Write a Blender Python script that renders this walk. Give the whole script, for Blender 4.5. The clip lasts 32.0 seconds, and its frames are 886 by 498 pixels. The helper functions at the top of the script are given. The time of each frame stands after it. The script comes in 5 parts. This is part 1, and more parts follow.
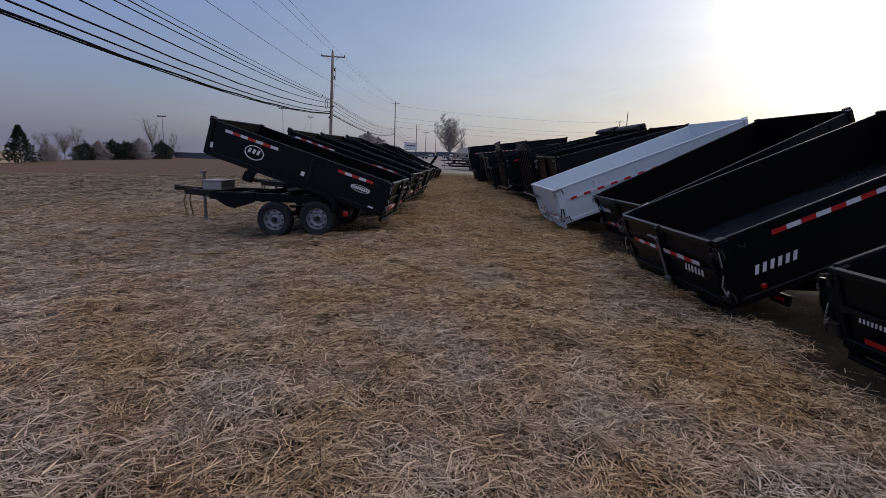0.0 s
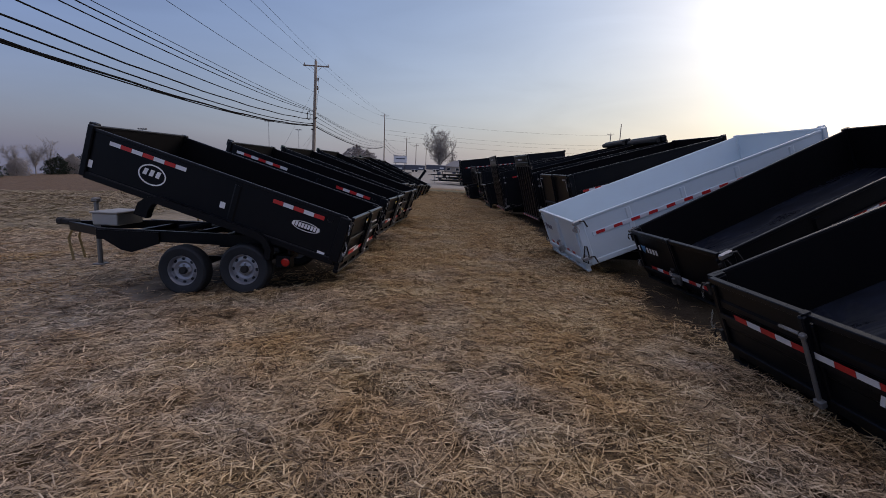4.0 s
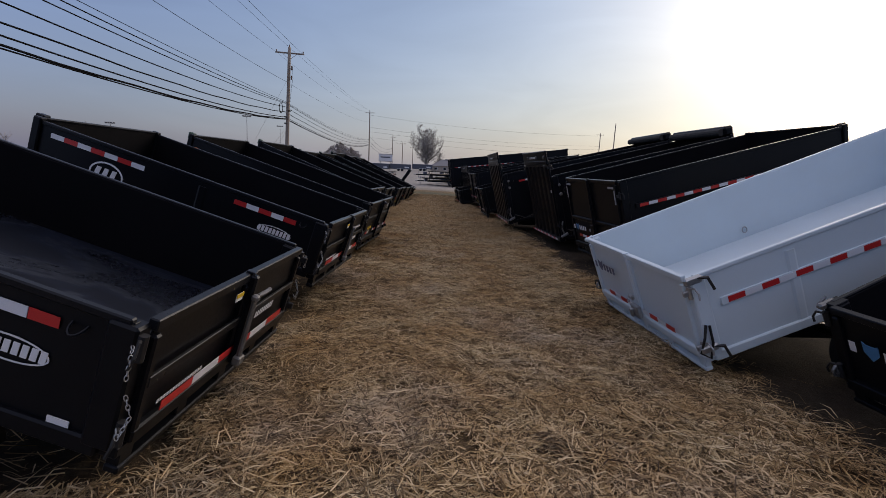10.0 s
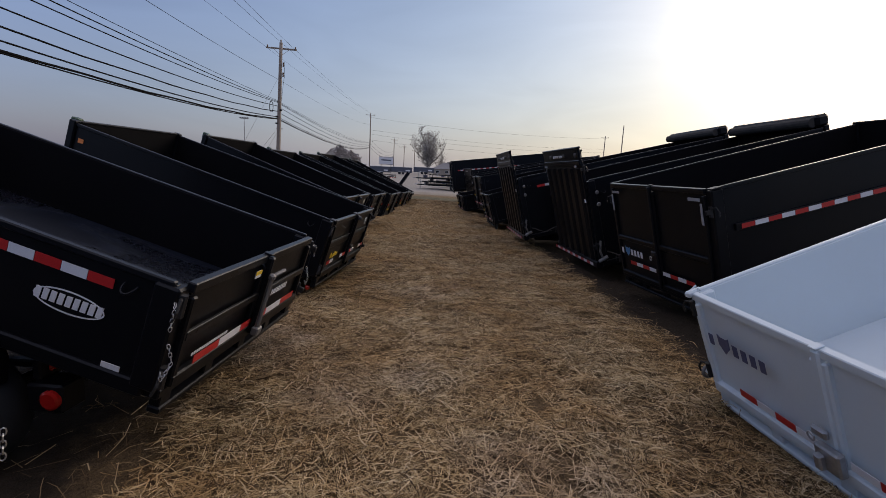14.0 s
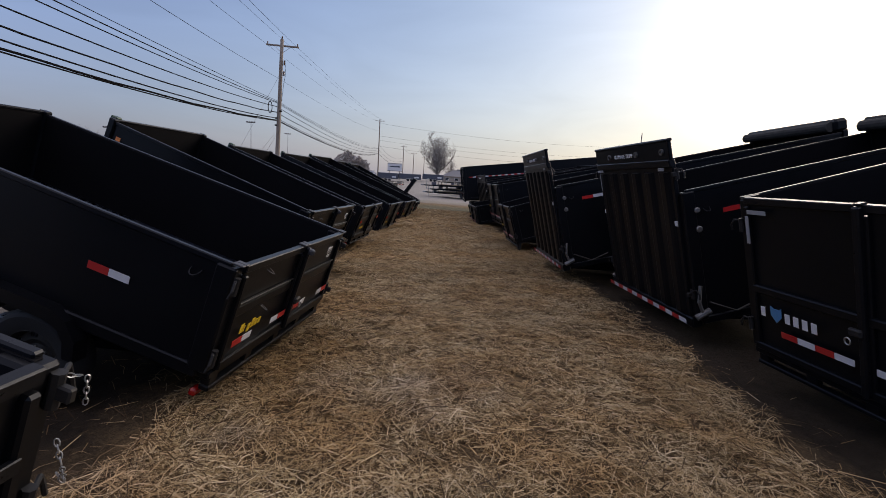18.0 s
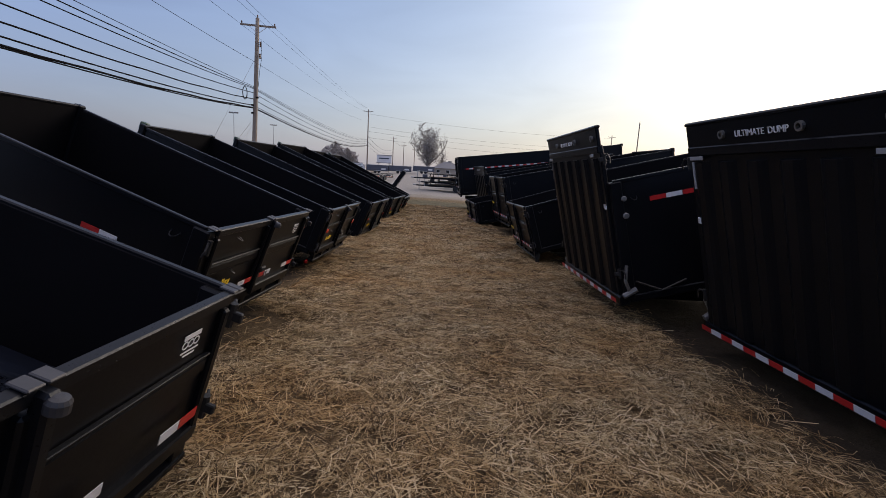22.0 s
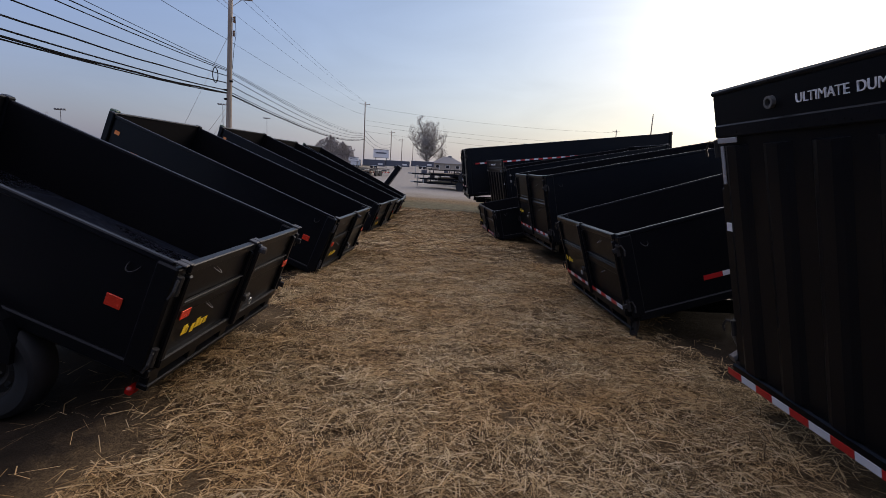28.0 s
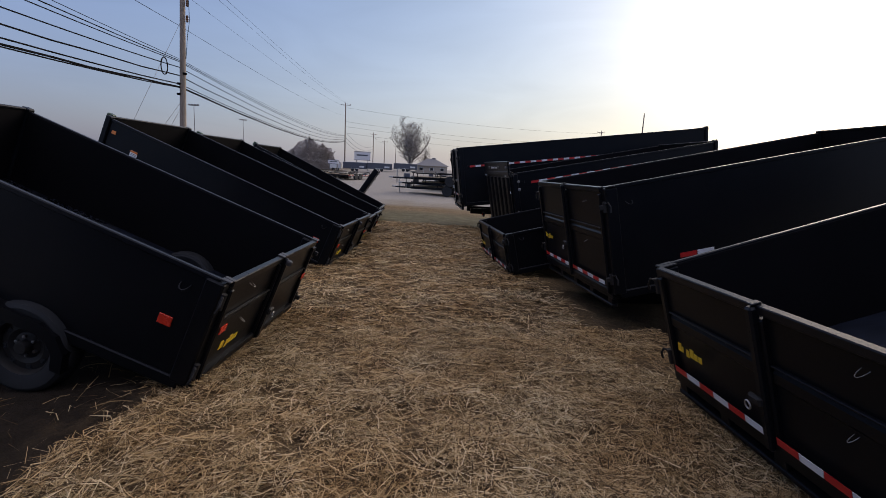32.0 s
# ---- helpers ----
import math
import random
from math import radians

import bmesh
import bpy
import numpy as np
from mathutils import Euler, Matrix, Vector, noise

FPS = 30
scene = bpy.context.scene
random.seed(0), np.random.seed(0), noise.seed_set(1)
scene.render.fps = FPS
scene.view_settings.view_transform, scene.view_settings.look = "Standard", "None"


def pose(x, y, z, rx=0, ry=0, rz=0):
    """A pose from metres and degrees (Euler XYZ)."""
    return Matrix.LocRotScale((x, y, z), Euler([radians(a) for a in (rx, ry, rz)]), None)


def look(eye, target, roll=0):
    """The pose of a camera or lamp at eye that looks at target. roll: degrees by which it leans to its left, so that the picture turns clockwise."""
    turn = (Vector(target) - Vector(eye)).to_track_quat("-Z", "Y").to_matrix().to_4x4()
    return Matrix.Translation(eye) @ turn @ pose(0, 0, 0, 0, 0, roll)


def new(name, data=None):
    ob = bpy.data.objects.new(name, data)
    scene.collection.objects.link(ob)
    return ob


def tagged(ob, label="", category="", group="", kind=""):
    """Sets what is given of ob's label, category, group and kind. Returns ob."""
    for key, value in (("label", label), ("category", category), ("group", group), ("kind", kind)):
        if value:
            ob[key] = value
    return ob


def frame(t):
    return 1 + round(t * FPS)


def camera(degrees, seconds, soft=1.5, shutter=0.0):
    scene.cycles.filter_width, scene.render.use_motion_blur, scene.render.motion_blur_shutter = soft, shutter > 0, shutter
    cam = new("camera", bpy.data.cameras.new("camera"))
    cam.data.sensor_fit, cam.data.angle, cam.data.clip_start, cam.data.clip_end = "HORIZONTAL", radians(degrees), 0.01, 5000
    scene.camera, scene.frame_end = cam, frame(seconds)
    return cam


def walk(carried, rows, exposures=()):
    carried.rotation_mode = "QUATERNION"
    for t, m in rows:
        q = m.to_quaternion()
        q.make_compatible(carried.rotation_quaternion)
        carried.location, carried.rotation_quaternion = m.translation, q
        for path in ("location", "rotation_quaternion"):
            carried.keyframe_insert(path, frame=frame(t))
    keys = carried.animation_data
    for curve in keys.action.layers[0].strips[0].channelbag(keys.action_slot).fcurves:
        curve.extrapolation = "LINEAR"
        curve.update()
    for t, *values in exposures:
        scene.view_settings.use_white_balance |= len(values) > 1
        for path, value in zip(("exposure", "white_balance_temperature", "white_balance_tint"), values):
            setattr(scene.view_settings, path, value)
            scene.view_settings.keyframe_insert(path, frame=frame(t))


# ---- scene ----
cam = camera(85.94, 32.0, soft=0.6)
ROWS = [
    (0.0, 0.088, -0.460, 1.459, -0.15, -11.05, 2.35),
    (0.5, 0.136, -0.078, 1.494, -0.03, -10.78, 2.20),
    (1.0, 0.132, 0.253, 1.500, 0.39, -10.44, 2.35),
    (1.5, 0.096, 0.612, 1.533, 0.51, -10.20, 2.04),
    (2.0, 0.122, 0.919, 1.540, 0.01, -10.08, 1.68),
    (2.5, 0.179, 1.295, 1.565, -0.33, -9.46, 1.89),
    (3.0, 0.184, 1.652, 1.562, -0.52, -9.34, 2.33),
    (3.5, 0.174, 1.986, 1.589, -1.04, -9.44, 2.14),
    (5.5, 0.267, 3.380, 1.612, -1.46, -9.61, 2.51),
    (6.0, 0.313, 3.754, 1.620, -1.24, -9.35, 2.46),
    (6.5, 0.329, 4.074, 1.629, -0.78, -9.18, 2.88),
    (7.0, 0.286, 4.440, 1.634, -1.00, -9.06, 3.11),
    (7.5, 0.273, 4.765, 1.618, -1.45, -9.24, 2.93),
    (8.0, 0.290, 5.142, 1.620, -1.66, -9.43, 2.89),
    (8.5, 0.290, 5.472, 1.611, -1.72, -9.84, 3.17),
    (9.0, 0.254, 5.871, 1.607, -2.04, -9.63, 2.92),
    (9.5, 0.250, 6.157, 1.608, -2.55, -9.99, 2.66),
    (10.0, 0.257, 6.452, 1.626, -2.83, -9.55, 2.79),
    (10.5, 0.238, 6.752, 1.623, -2.73, -9.38, 2.90),
    (11.0, 0.221, 7.097, 1.640, -3.30, -9.02, 2.83),
    (11.5, 0.298, 7.466, 1.616, -3.50, -8.81, 2.59),
    (12.0, 0.365, 7.792, 1.625, -3.16, -8.56, 2.92),
    (12.5, 0.379, 8.188, 1.603, -2.94, -8.91, 3.16),
    (13.0, 0.395, 8.501, 1.604, -3.15, -9.15, 2.97),
    (13.5, 0.439, 8.828, 1.612, -2.89, -9.14, 2.90),
    (15.5, 0.449, 10.381, 1.577, -1.84, -9.42, 3.03),
    (16.0, 0.455, 10.711, 1.580, -1.76, -9.47, 3.20),
    (16.5, 0.438, 11.104, 1.587, -1.84, -9.20, 3.21),
    (17.0, 0.484, 11.449, 1.571, -1.97, -9.03, 2.91),
    (17.5, 0.534, 11.810, 1.574, -1.73, -8.52, 3.25),
    (18.0, 0.522, 12.142, 1.562, -1.48, -8.34, 3.51),
    (18.5, 0.486, 12.516, 1.575, -1.54, -8.13, 3.25),
    (19.0, 0.485, 12.874, 1.566, -1.77, -8.38, 3.05),
    (19.5, 0.498, 13.207, 1.573, -1.56, -8.33, 3.18),
    (20.0, 0.468, 13.557, 1.557, -1.61, -8.57, 3.26),
    (20.5, 0.452, 13.842, 1.573, -1.93, -9.18, 2.79),
    (21.0, 0.481, 14.159, 1.563, -2.41, -9.28, 2.65),
    (21.5, 0.501, 14.462, 1.574, -2.60, -9.37, 2.94),
    (22.0, 0.469, 14.860, 1.558, -2.62, -9.22, 3.26),
    (22.5, 0.456, 15.223, 1.555, -2.98, -9.32, 3.20),
    (23.0, 0.483, 15.625, 1.552, -3.09, -10.04, 3.27),
    (23.5, 0.454, 15.969, 1.552, -2.91, -10.58, 3.41),
    (24.0, 0.391, 16.321, 1.573, -3.18, -10.77, 3.07),
    (24.5, 0.398, 16.644, 1.553, -3.63, -10.30, 3.02),
    (25.0, 0.396, 16.957, 1.564, -3.55, -9.97, 3.39),
    (25.5, 0.375, 17.244, 1.583, -3.20, -9.80, 3.57),
    (27.5, 0.404, 18.888, 1.528, -2.79, -9.24, 3.18),
    (28.0, 0.449, 19.225, 1.549, -2.81, -9.77, 3.34),
    (28.5, 0.515, 19.691, 1.562, -2.39, -9.89, 3.47),
    (29.0, 0.502, 20.143, 1.543, -1.98, -10.19, 3.61),
    (29.5, 0.472, 20.587, 1.555, -2.38, -10.35, 3.12),
    (30.0, 0.484, 21.047, 1.543, -2.75, -10.28, 2.90),
    (30.5, 0.467, 21.430, 1.571, -2.81, -10.11, 2.96),
    (31.0, 0.408, 21.813, 1.595, -3.47, -9.53, 2.45),
    (31.5, 0.432, 22.184, 1.580, -4.29, -9.44, 2.36),
    (32.0, 0.486, 22.578, 1.591, -4.71, -9.42, 2.98),
]


def turn(x, y, z, yaw, pitch, roll):
    return pose(x, y, z, 90 + pitch, 0, yaw) @ pose(0, 0, 0, 0, 0, roll)


walk(cam, [(t, turn(x, y, z, yaw, pitch, roll)) for t, x, y, z, yaw, pitch, roll in ROWS], exposures=[(0.0, -0.14, 6900, 22), (6.0, -0.1, 7000, 21), (10.0, -0.05, 7150, 20), (13.0, -0.02, 7300, 20), (16.0, 0.18, 7250, 20), (25.0, 0.30, 7250, 20), (32.0, 0.18, 7150, 20)])

# ---- world and sun ----
SUN_ELEV, SUN_AZ = 20.0, 50.0  # degrees above the horizon, and to the right of straight ahead
world = bpy.data.worlds.new("hazy_morning")
scene.world = world
world.use_nodes = True
wn = world.node_tree.nodes
sky = wn.new("ShaderNodeTexSky")
sky.sky_type, sky.sun_disc = "NISHITA", False
sky.sun_elevation, sky.sun_rotation = radians(SUN_ELEV), radians(SUN_AZ)
sky.altitude, sky.air_density, sky.dust_density, sky.ozone_density = 100, 1.0, 0.8, 3.5
wn["Background"].inputs["Strength"].default_value = 0.13
wl = world.node_tree.links


def wmath(op, a, b=0.0):
    m = wn.new("ShaderNodeMath")
    m.operation = op
    for sock, v in zip(m.inputs, (a, b)):
        if isinstance(v, (int, float)):
            sock.default_value = v
        else:
            wl.new(v, sock)
    return m.outputs[0]


def wmix(fac, a, b):
    m = wn.new("ShaderNodeMix")
    m.data_type = "RGBA"
    for sock, v in ((m.inputs[0], fac), (m.inputs[6], a), (m.inputs[7], b)):
        if isinstance(v, tuple):
            sock.default_value = (*v, 1.0)
        else:
            wl.new(v, sock)
    return m.outputs[2]


# thin ground haze: pale lavender away from the sun, warm and brighter towards it, fading with height
way = wn.new("ShaderNodeTexCoord").outputs["Generated"]
height = wn.new("ShaderNodeSeparateXYZ")
wl.new(way, height.inputs[0])
towards = wn.new("ShaderNodeVectorMath")
towards.operation = "DOT_PRODUCT"
wl.new(way, towards.inputs[0])
towards.inputs[1].default_value = (math.sin(radians(SUN_AZ)), math.cos(radians(SUN_AZ)), 0.12)
near_sun = wmath("MAXIMUM", towards.outputs["Value"], 0.0)
glow = wmath("ADD", 1.0, wmath("MULTIPLY", wmath("POWER", near_sun, 2.0), 3.0))
tone = wmix(wmath("MINIMUM", wmath("POWER", near_sun, 2.5), 1.0), (0.99, 1.14, 1.56), (1.26, 1.15, 1.05))
scaled = wn.new("ShaderNodeVectorMath")
scaled.operation = "SCALE"
wl.new(tone, scaled.inputs[0])
wl.new(glow, scaled.inputs["Scale"])
fade = wmath("POWER", 2.718, wmath("MULTIPLY", wmath("MAXIMUM", height.outputs["Z"], 0.0), -4.2))
hazed = wmix(wmath("MULTIPLY", fade, 0.93), sky.outputs[0], scaled.outputs[0])
# added fill: unseen upper sky made brighter and greyer towards zenith, lighting the ground
rise = wn.new("ShaderNodeMapRange")
rise.interpolation_type = "SMOOTHSTEP"
wl.new(height.outputs["Z"], rise.inputs["Value"])
rise.inputs["From Min"].default_value, rise.inputs["From Max"].default_value = 0.30, 0.95
filled_sky = wmix(rise.outputs["Result"], hazed, (4.3, 4.5, 5.0))
# broad bright aureole of the sun in the haze
aim = wn.new("ShaderNodeVectorMath")
aim.operation = "DOT_PRODUCT"
wl.new(way, aim.inputs[0])
aim.inputs[1].default_value = (math.sin(radians(SUN_AZ)) * math.cos(radians(SUN_ELEV)), math.cos(radians(SUN_AZ)) * math.cos(radians(SUN_ELEV)), math.sin(radians(SUN_ELEV)))
ring_light = wn.new("ShaderNodeVectorMath")
ring_light.operation = "SCALE"
ring_light.inputs[0].default_value = (1.0, 0.945, 0.84)
wl.new(wmath("MULTIPLY", wmath("POWER", wmath("MAXIMUM", aim.outputs["Value"], 0.0), 20.0), 7.5), ring_light.inputs["Scale"])
# faint streaks of thin cloud
stretch = wn.new("ShaderNodeVectorMath")
stretch.operation = "MULTIPLY"
wl.new(way, stretch.inputs[0])
stretch.inputs[1].default_value = (1.0, 1.0, 4.5)
streak = wn.new("ShaderNodeTexNoise")
streak.inputs["Scale"].default_value, streak.inputs["Detail"].default_value, streak.inputs["Distortion"].default_value = 2.6, 6.0, 0.8
wl.new(stretch.outputs[0], streak.inputs["Vector"])
cloudy = wn.new("ShaderNodeVectorMath")
cloudy.operation = "SCALE"
wl.new(filled_sky, cloudy.inputs[0])
wl.new(wmath("ADD", 0.86, wmath("MULTIPLY", streak.outputs["Fac"], 0.28)), cloudy.inputs["Scale"])
# away from the sun the sky stays brighter and bluer; the haze on its side takes the blue out
away = wmath("SUBTRACT", 1.0, near_sun)
lift = wmath("ADD", wmath("MULTIPLY", away, 0.22), wmath("MULTIPLY", wmath("MULTIPLY", near_sun, wmath("MAXIMUM", height.outputs["Z"], 0.0)), 0.6))
level = wmath("ADD", lift, 1.0)
cast = wn.new("ShaderNodeCombineXYZ")
wl.new(level, cast.inputs[0])
wl.new(level, cast.inputs[1])
wl.new(wmath("MULTIPLY", level, wmath("SUBTRACT", 1.11, wmath("MULTIPLY", near_sun, 0.25))), cast.inputs[2])
graded = wn.new("ShaderNodeVectorMath")
graded.operation = "MULTIPLY"
wl.new(cloudy.outputs[0], graded.inputs[0])
wl.new(cast.outputs[0], graded.inputs[1])
whole = wn.new("ShaderNodeVectorMath")
wl.new(graded.outputs[0], whole.inputs[0])
wl.new(ring_light.outputs[0], whole.inputs[1])
wl.new(whole.outputs[0], wn["Background"].inputs["Color"])
sun_data = bpy.data.lights.new("sun", "SUN")
sun_data.energy, sun_data.angle, sun_data.color = 1.2, radians(38.0), (1.0, 0.89, 0.76)
sun = new("sun", sun_data)
sun_dir = Vector((math.sin(radians(SUN_AZ)) * math.cos(radians(SUN_ELEV)), math.cos(radians(SUN_AZ)) * math.cos(radians(SUN_ELEV)), math.sin(radians(SUN_ELEV))))
sun.matrix_world = look(sun_dir * 100, (0, 0, 0))


# ---- materials ----
class Nodes:
    """Short hand for one material's node tree."""

    def __init__(self, name):
        self.mat = bpy.data.materials.new(name)
        self.mat.use_nodes = True
        self.t = self.mat.node_tree
        self.b = self.t.nodes["Principled BSDF"]

    def add(self, kind, **values):
        n = self.t.nodes.new("ShaderNode" + kind)
        for k, v in values.items():
            n.inputs[k.replace("_", " ")].default_value = v
        return n

    def link(self, a, b):
        self.t.links.new(a, b)

    def coords(self, world_space=False):
        if world_space:
            return self.add("NewGeometry").outputs["Position"]
        return self.add("TexCoord").outputs["Object"]

    def noise(self, scale, detail=4.0, co=None, rough=0.55, distort=0.0):
        n = self.add("TexNoise", Scale=scale, Detail=detail, Roughness=rough, Distortion=distort)
        self.link(co or self.coords(), n.inputs["Vector"])
        return n.outputs["Fac"]

    def ramp(self, fac, *stops):
        r = self.add("ValToRGB")
        e = r.color_ramp.elements
        while len(e) < len(stops):
            e.new(0.5)
        for el, (p, c) in zip(e, stops):
            el.position, el.color = p, (*c, 1.0) if len(c) == 3 else c
        self.link(fac, r.inputs["Fac"])
        return r.outputs["Color"]

    def mix(self, fac, a, b, mode="MIX"):
        m = self.t.nodes.new("ShaderNodeMix")
        m.data_type, m.blend_type = "RGBA", mode
        for sock, v in ((m.inputs[0], fac), (m.inputs[6], a), (m.inputs[7], b)):
            if isinstance(v, (int, float)):
                sock.default_value = v
            elif isinstance(v, tuple):
                sock.default_value = (*v, 1.0)
            else:
                self.link(v, sock)
        return m.outputs[2]

    def math(self, op, a, b=0.0, c=0.0):
        m = self.t.nodes.new("ShaderNodeMath")
        m.operation = op
        for sock, v in zip(m.inputs, (a, b, c)):
            if isinstance(v, (int, float)):
                sock.default_value = v
            else:
                self.link(v, sock)
        return m.outputs[0]

    def bump(self, height, strength, distance):
        n = self.add("Bump", Strength=strength, Distance=distance)
        self.link(height, n.inputs["Height"])
        self.link(n.outputs[0], self.b.inputs["Normal"])

    def base(self, v):
        if isinstance(v, tuple):
            self.b.inputs["Base Color"].default_value = (*v, 1.0)
        else:
            self.link(v, self.b.inputs["Base Color"])

    def rough(self, v):
        if isinstance(v, (int, float)):
            self.b.inputs["Roughness"].default_value = v
        else:
            self.link(v, self.b.inputs["Roughness"])


def painted(name, colour, rough, dust=(0.16, 0.14, 0.12), amount=0.25, metal=0.0, scale=5.0, gloss=0.5):
    """Paint on steel with scuffs and a thin film of dust."""
    n = Nodes(name)
    big = n.noise(scale * 0.35, 5.0)
    fine = n.noise(scale * 9, 6.0, rough=0.7)
    film = n.math("MULTIPLY", n.math("MULTIPLY", n.ramp(big, (0.38, (0, 0, 0)), (0.75, (1, 1, 1))), fine), amount)
    n.base(n.mix(film, colour, dust))
    n.rough(n.math("MULTIPLY_ADD", fine, 0.28, rough - 0.1))
    n.b.inputs["Metallic"].default_value = metal
    n.b.inputs["Specular IOR Level"].default_value = gloss
    if sum(colour) < 0.05:
        n.b.inputs["Specular Tint"].default_value = (0.74, 0.85, 1.0, 1.0)
    n.bump(fine, 0.06, 0.002)
    return n.mat


def plain(name, colour, rough, metal=0.0, scale=40.0, vary=0.25):
    n = Nodes(name)
    f = n.noise(scale, 4.0)
    dark = tuple(c * (1 - vary) for c in colour)
    n.base(n.mix(f, dark, tuple(min(1.0, c * (1 + vary)) for c in colour)))
    n.rough(n.math("MULTIPLY_ADD", f, 0.2, rough - 0.1))
    n.b.inputs["Metallic"].default_value = metal
    return n.mat


M_BLACK = painted("black_gloss_paint", (0.0044, 0.0049, 0.0066), 0.30, amount=0.035, gloss=0.16)
def bed_steel():
    """Black bed floor, part wet and glossy, part dry and dusty, with tide marks between."""
    n = Nodes("scuffed_black_bed_steel")
    co = n.coords()
    mp = n.add("Mapping")
    mp.inputs["Scale"].default_value = (0.55, 1.3, 1.0)
    n.link(co, mp.inputs["Vector"])
    pool = n.noise(1.1, 5.0, mp.outputs[0], 0.55, 0.9)
    fine = n.noise(26.0, 7.0, co, 0.7)
    wet = n.ramp(pool, (0.46, (0, 0, 0)), (0.53, (1, 1, 1)))
    tide = n.ramp(pool, (0.41, (0, 0, 0)), (0.455, (1, 1, 1)), (0.49, (0, 0, 0)))
    dusty = n.math("MULTIPLY", n.math("MULTIPLY_ADD", tide, 0.3, 0.16), fine)
    n.base(n.mix(dusty, (0.0055, 0.0065, 0.0100), (0.030, 0.042, 0.076)))
    n.rough(n.math("ADD", n.math("MULTIPLY_ADD", wet, -0.30, 0.50), n.math("MULTIPLY", fine, 0.14)))
    n.link(n.math("MULTIPLY_ADD", wet, 0.85, 0.14), n.b.inputs["Specular IOR Level"])
    n.b.inputs["Specular Tint"].default_value = (0.64, 0.79, 1.0, 1.0)
    n.bump(fine, 0.08, 0.003)
    return n.mat


M_BED = bed_steel()
M_WALL = painted("dull_black_bed_wall", (0.0055, 0.0052, 0.006), 0.6, (0.07, 0.065, 0.075), 0.06, scale=3.0, gloss=0.05)
M_RAIL = painted("black_rail_paint", (0.0054, 0.0062, 0.0085), 0.27, amount=0.05, gloss=0.20)
M_CAP = painted("worn_grey_cap_paint", (0.030, 0.032, 0.038), 0.42, (0.14, 0.14, 0.15), 0.5, scale=14, gloss=0.35)
M_LOCK = painted("dull_zinc_lock_rod", (0.20, 0.20, 0.20), 0.5, (0.10, 0.08, 0.06), 0.5, metal=0.6, scale=14)
M_WHITE = painted("white_gloss_paint", (0.575, 0.67, 0.725), 0.30, (0.40, 0.38, 0.35), 0.22)
M_TYRE = painted("black_rubber", (0.011, 0.011, 0.012), 0.7, (0.11, 0.095, 0.075), 0.14, scale=12)
M_RIM = plain("silver_wheel_paint", (0.27, 0.28, 0.31), 0.42, 0.5)
M_GALV = plain("galvanised_steel", (0.42, 0.43, 0.44), 0.42, 0.85)
M_STEEL = plain("dull_bare_steel", (0.22, 0.22, 0.22), 0.5, 0.8)
M_IRON = painted("dark_oiled_iron", (0.018, 0.018, 0.019), 0.5, amount=0.12, gloss=0.25)
M_GREYTAPE = plain("grey_reflective_tape", (0.30, 0.31, 0.33), 0.4, scale=200, vary=0.12)
M_REFLEX = plain("orange_red_reflector", (0.62, 0.04, 0.02), 0.25)
M_CHAIN = plain("yellowed_zinc_chain", (0.30, 0.22, 0.10), 0.5, 0.6)
M_TAPE_R = plain("red_reflective_tape", (0.50, 0.022, 0.022), 0.35, scale=200)
M_TAPE_W = plain("white_reflective_tape", (0.66, 0.68, 0.72), 0.35, scale=200, vary=0.12)
M_LAMP_R = plain("red_lamp_lens", (0.36, 0.010, 0.008), 0.18)
M_DECAL = plain("white_vinyl_decal", (0.72, 0.73, 0.75), 0.4, scale=120, vary=0.1)
M_YELLOW = plain("yellow_vinyl_decal", (0.75, 0.50, 0.03), 0.4, scale=120, vary=0.12)
M_BLUE = plain("blue_vinyl_decal", (0.06, 0.22, 0.42), 0.4, scale=120)
M_NAVY = plain("navy_vinyl_decal", (0.05, 0.07, 0.16), 0.4, scale=120)
M_ORANGE = plain("orange_warning_label", (0.75, 0.22, 0.05), 0.45, scale=120)
M_BOX = painted("pale_tool_box_paint", (0.36, 0.35, 0.33), 0.45, amount=0.35)
M_TARP = painted("black_mesh_tarp", (0.018, 0.018, 0.018), 0.8, amount=0.3, scale=20)
M_GREEN = plain("dark_green_bracket_paint", (0.02, 0.055, 0.03), 0.4)
M_HOSE = plain("black_rubber_hose", (0.012, 0.012, 0.012), 0.45)
M_DECK = plain("weathered_deck_board", (0.20, 0.15, 0.10), 0.8, scale=25, vary=0.4)


def wood_pole():
    n = Nodes("weathered_pole_wood")
    co = n.coords()
    mp = n.add("Mapping")
    mp.inputs["Scale"].default_value = (14, 14, 0.7)
    n.link(co, mp.inputs["Vector"])
    g = n.noise(3.0, 8.0, mp.outputs[0], 0.7)
    n.base(n.ramp(g, (0.25, (0.13, 0.105, 0.085)), (0.7, (0.33, 0.28, 0.24))))
    n.rough(0.85)
    n.bump(g, 0.4, 0.01)
    return n.mat


M_POLE = wood_pole()
M_WIRE = painted("black_cable_jacket", (0.006, 0.006, 0.007), 0.9, amount=0.02, gloss=0.05)
M_DARKPOLE = painted("dark_weathered_steel", (0.16, 0.16, 0.17), 0.8, amount=0.1, gloss=0.2)
M_CERAM = plain("brown_glazed_insulator", (0.12, 0.06, 0.035), 0.25)


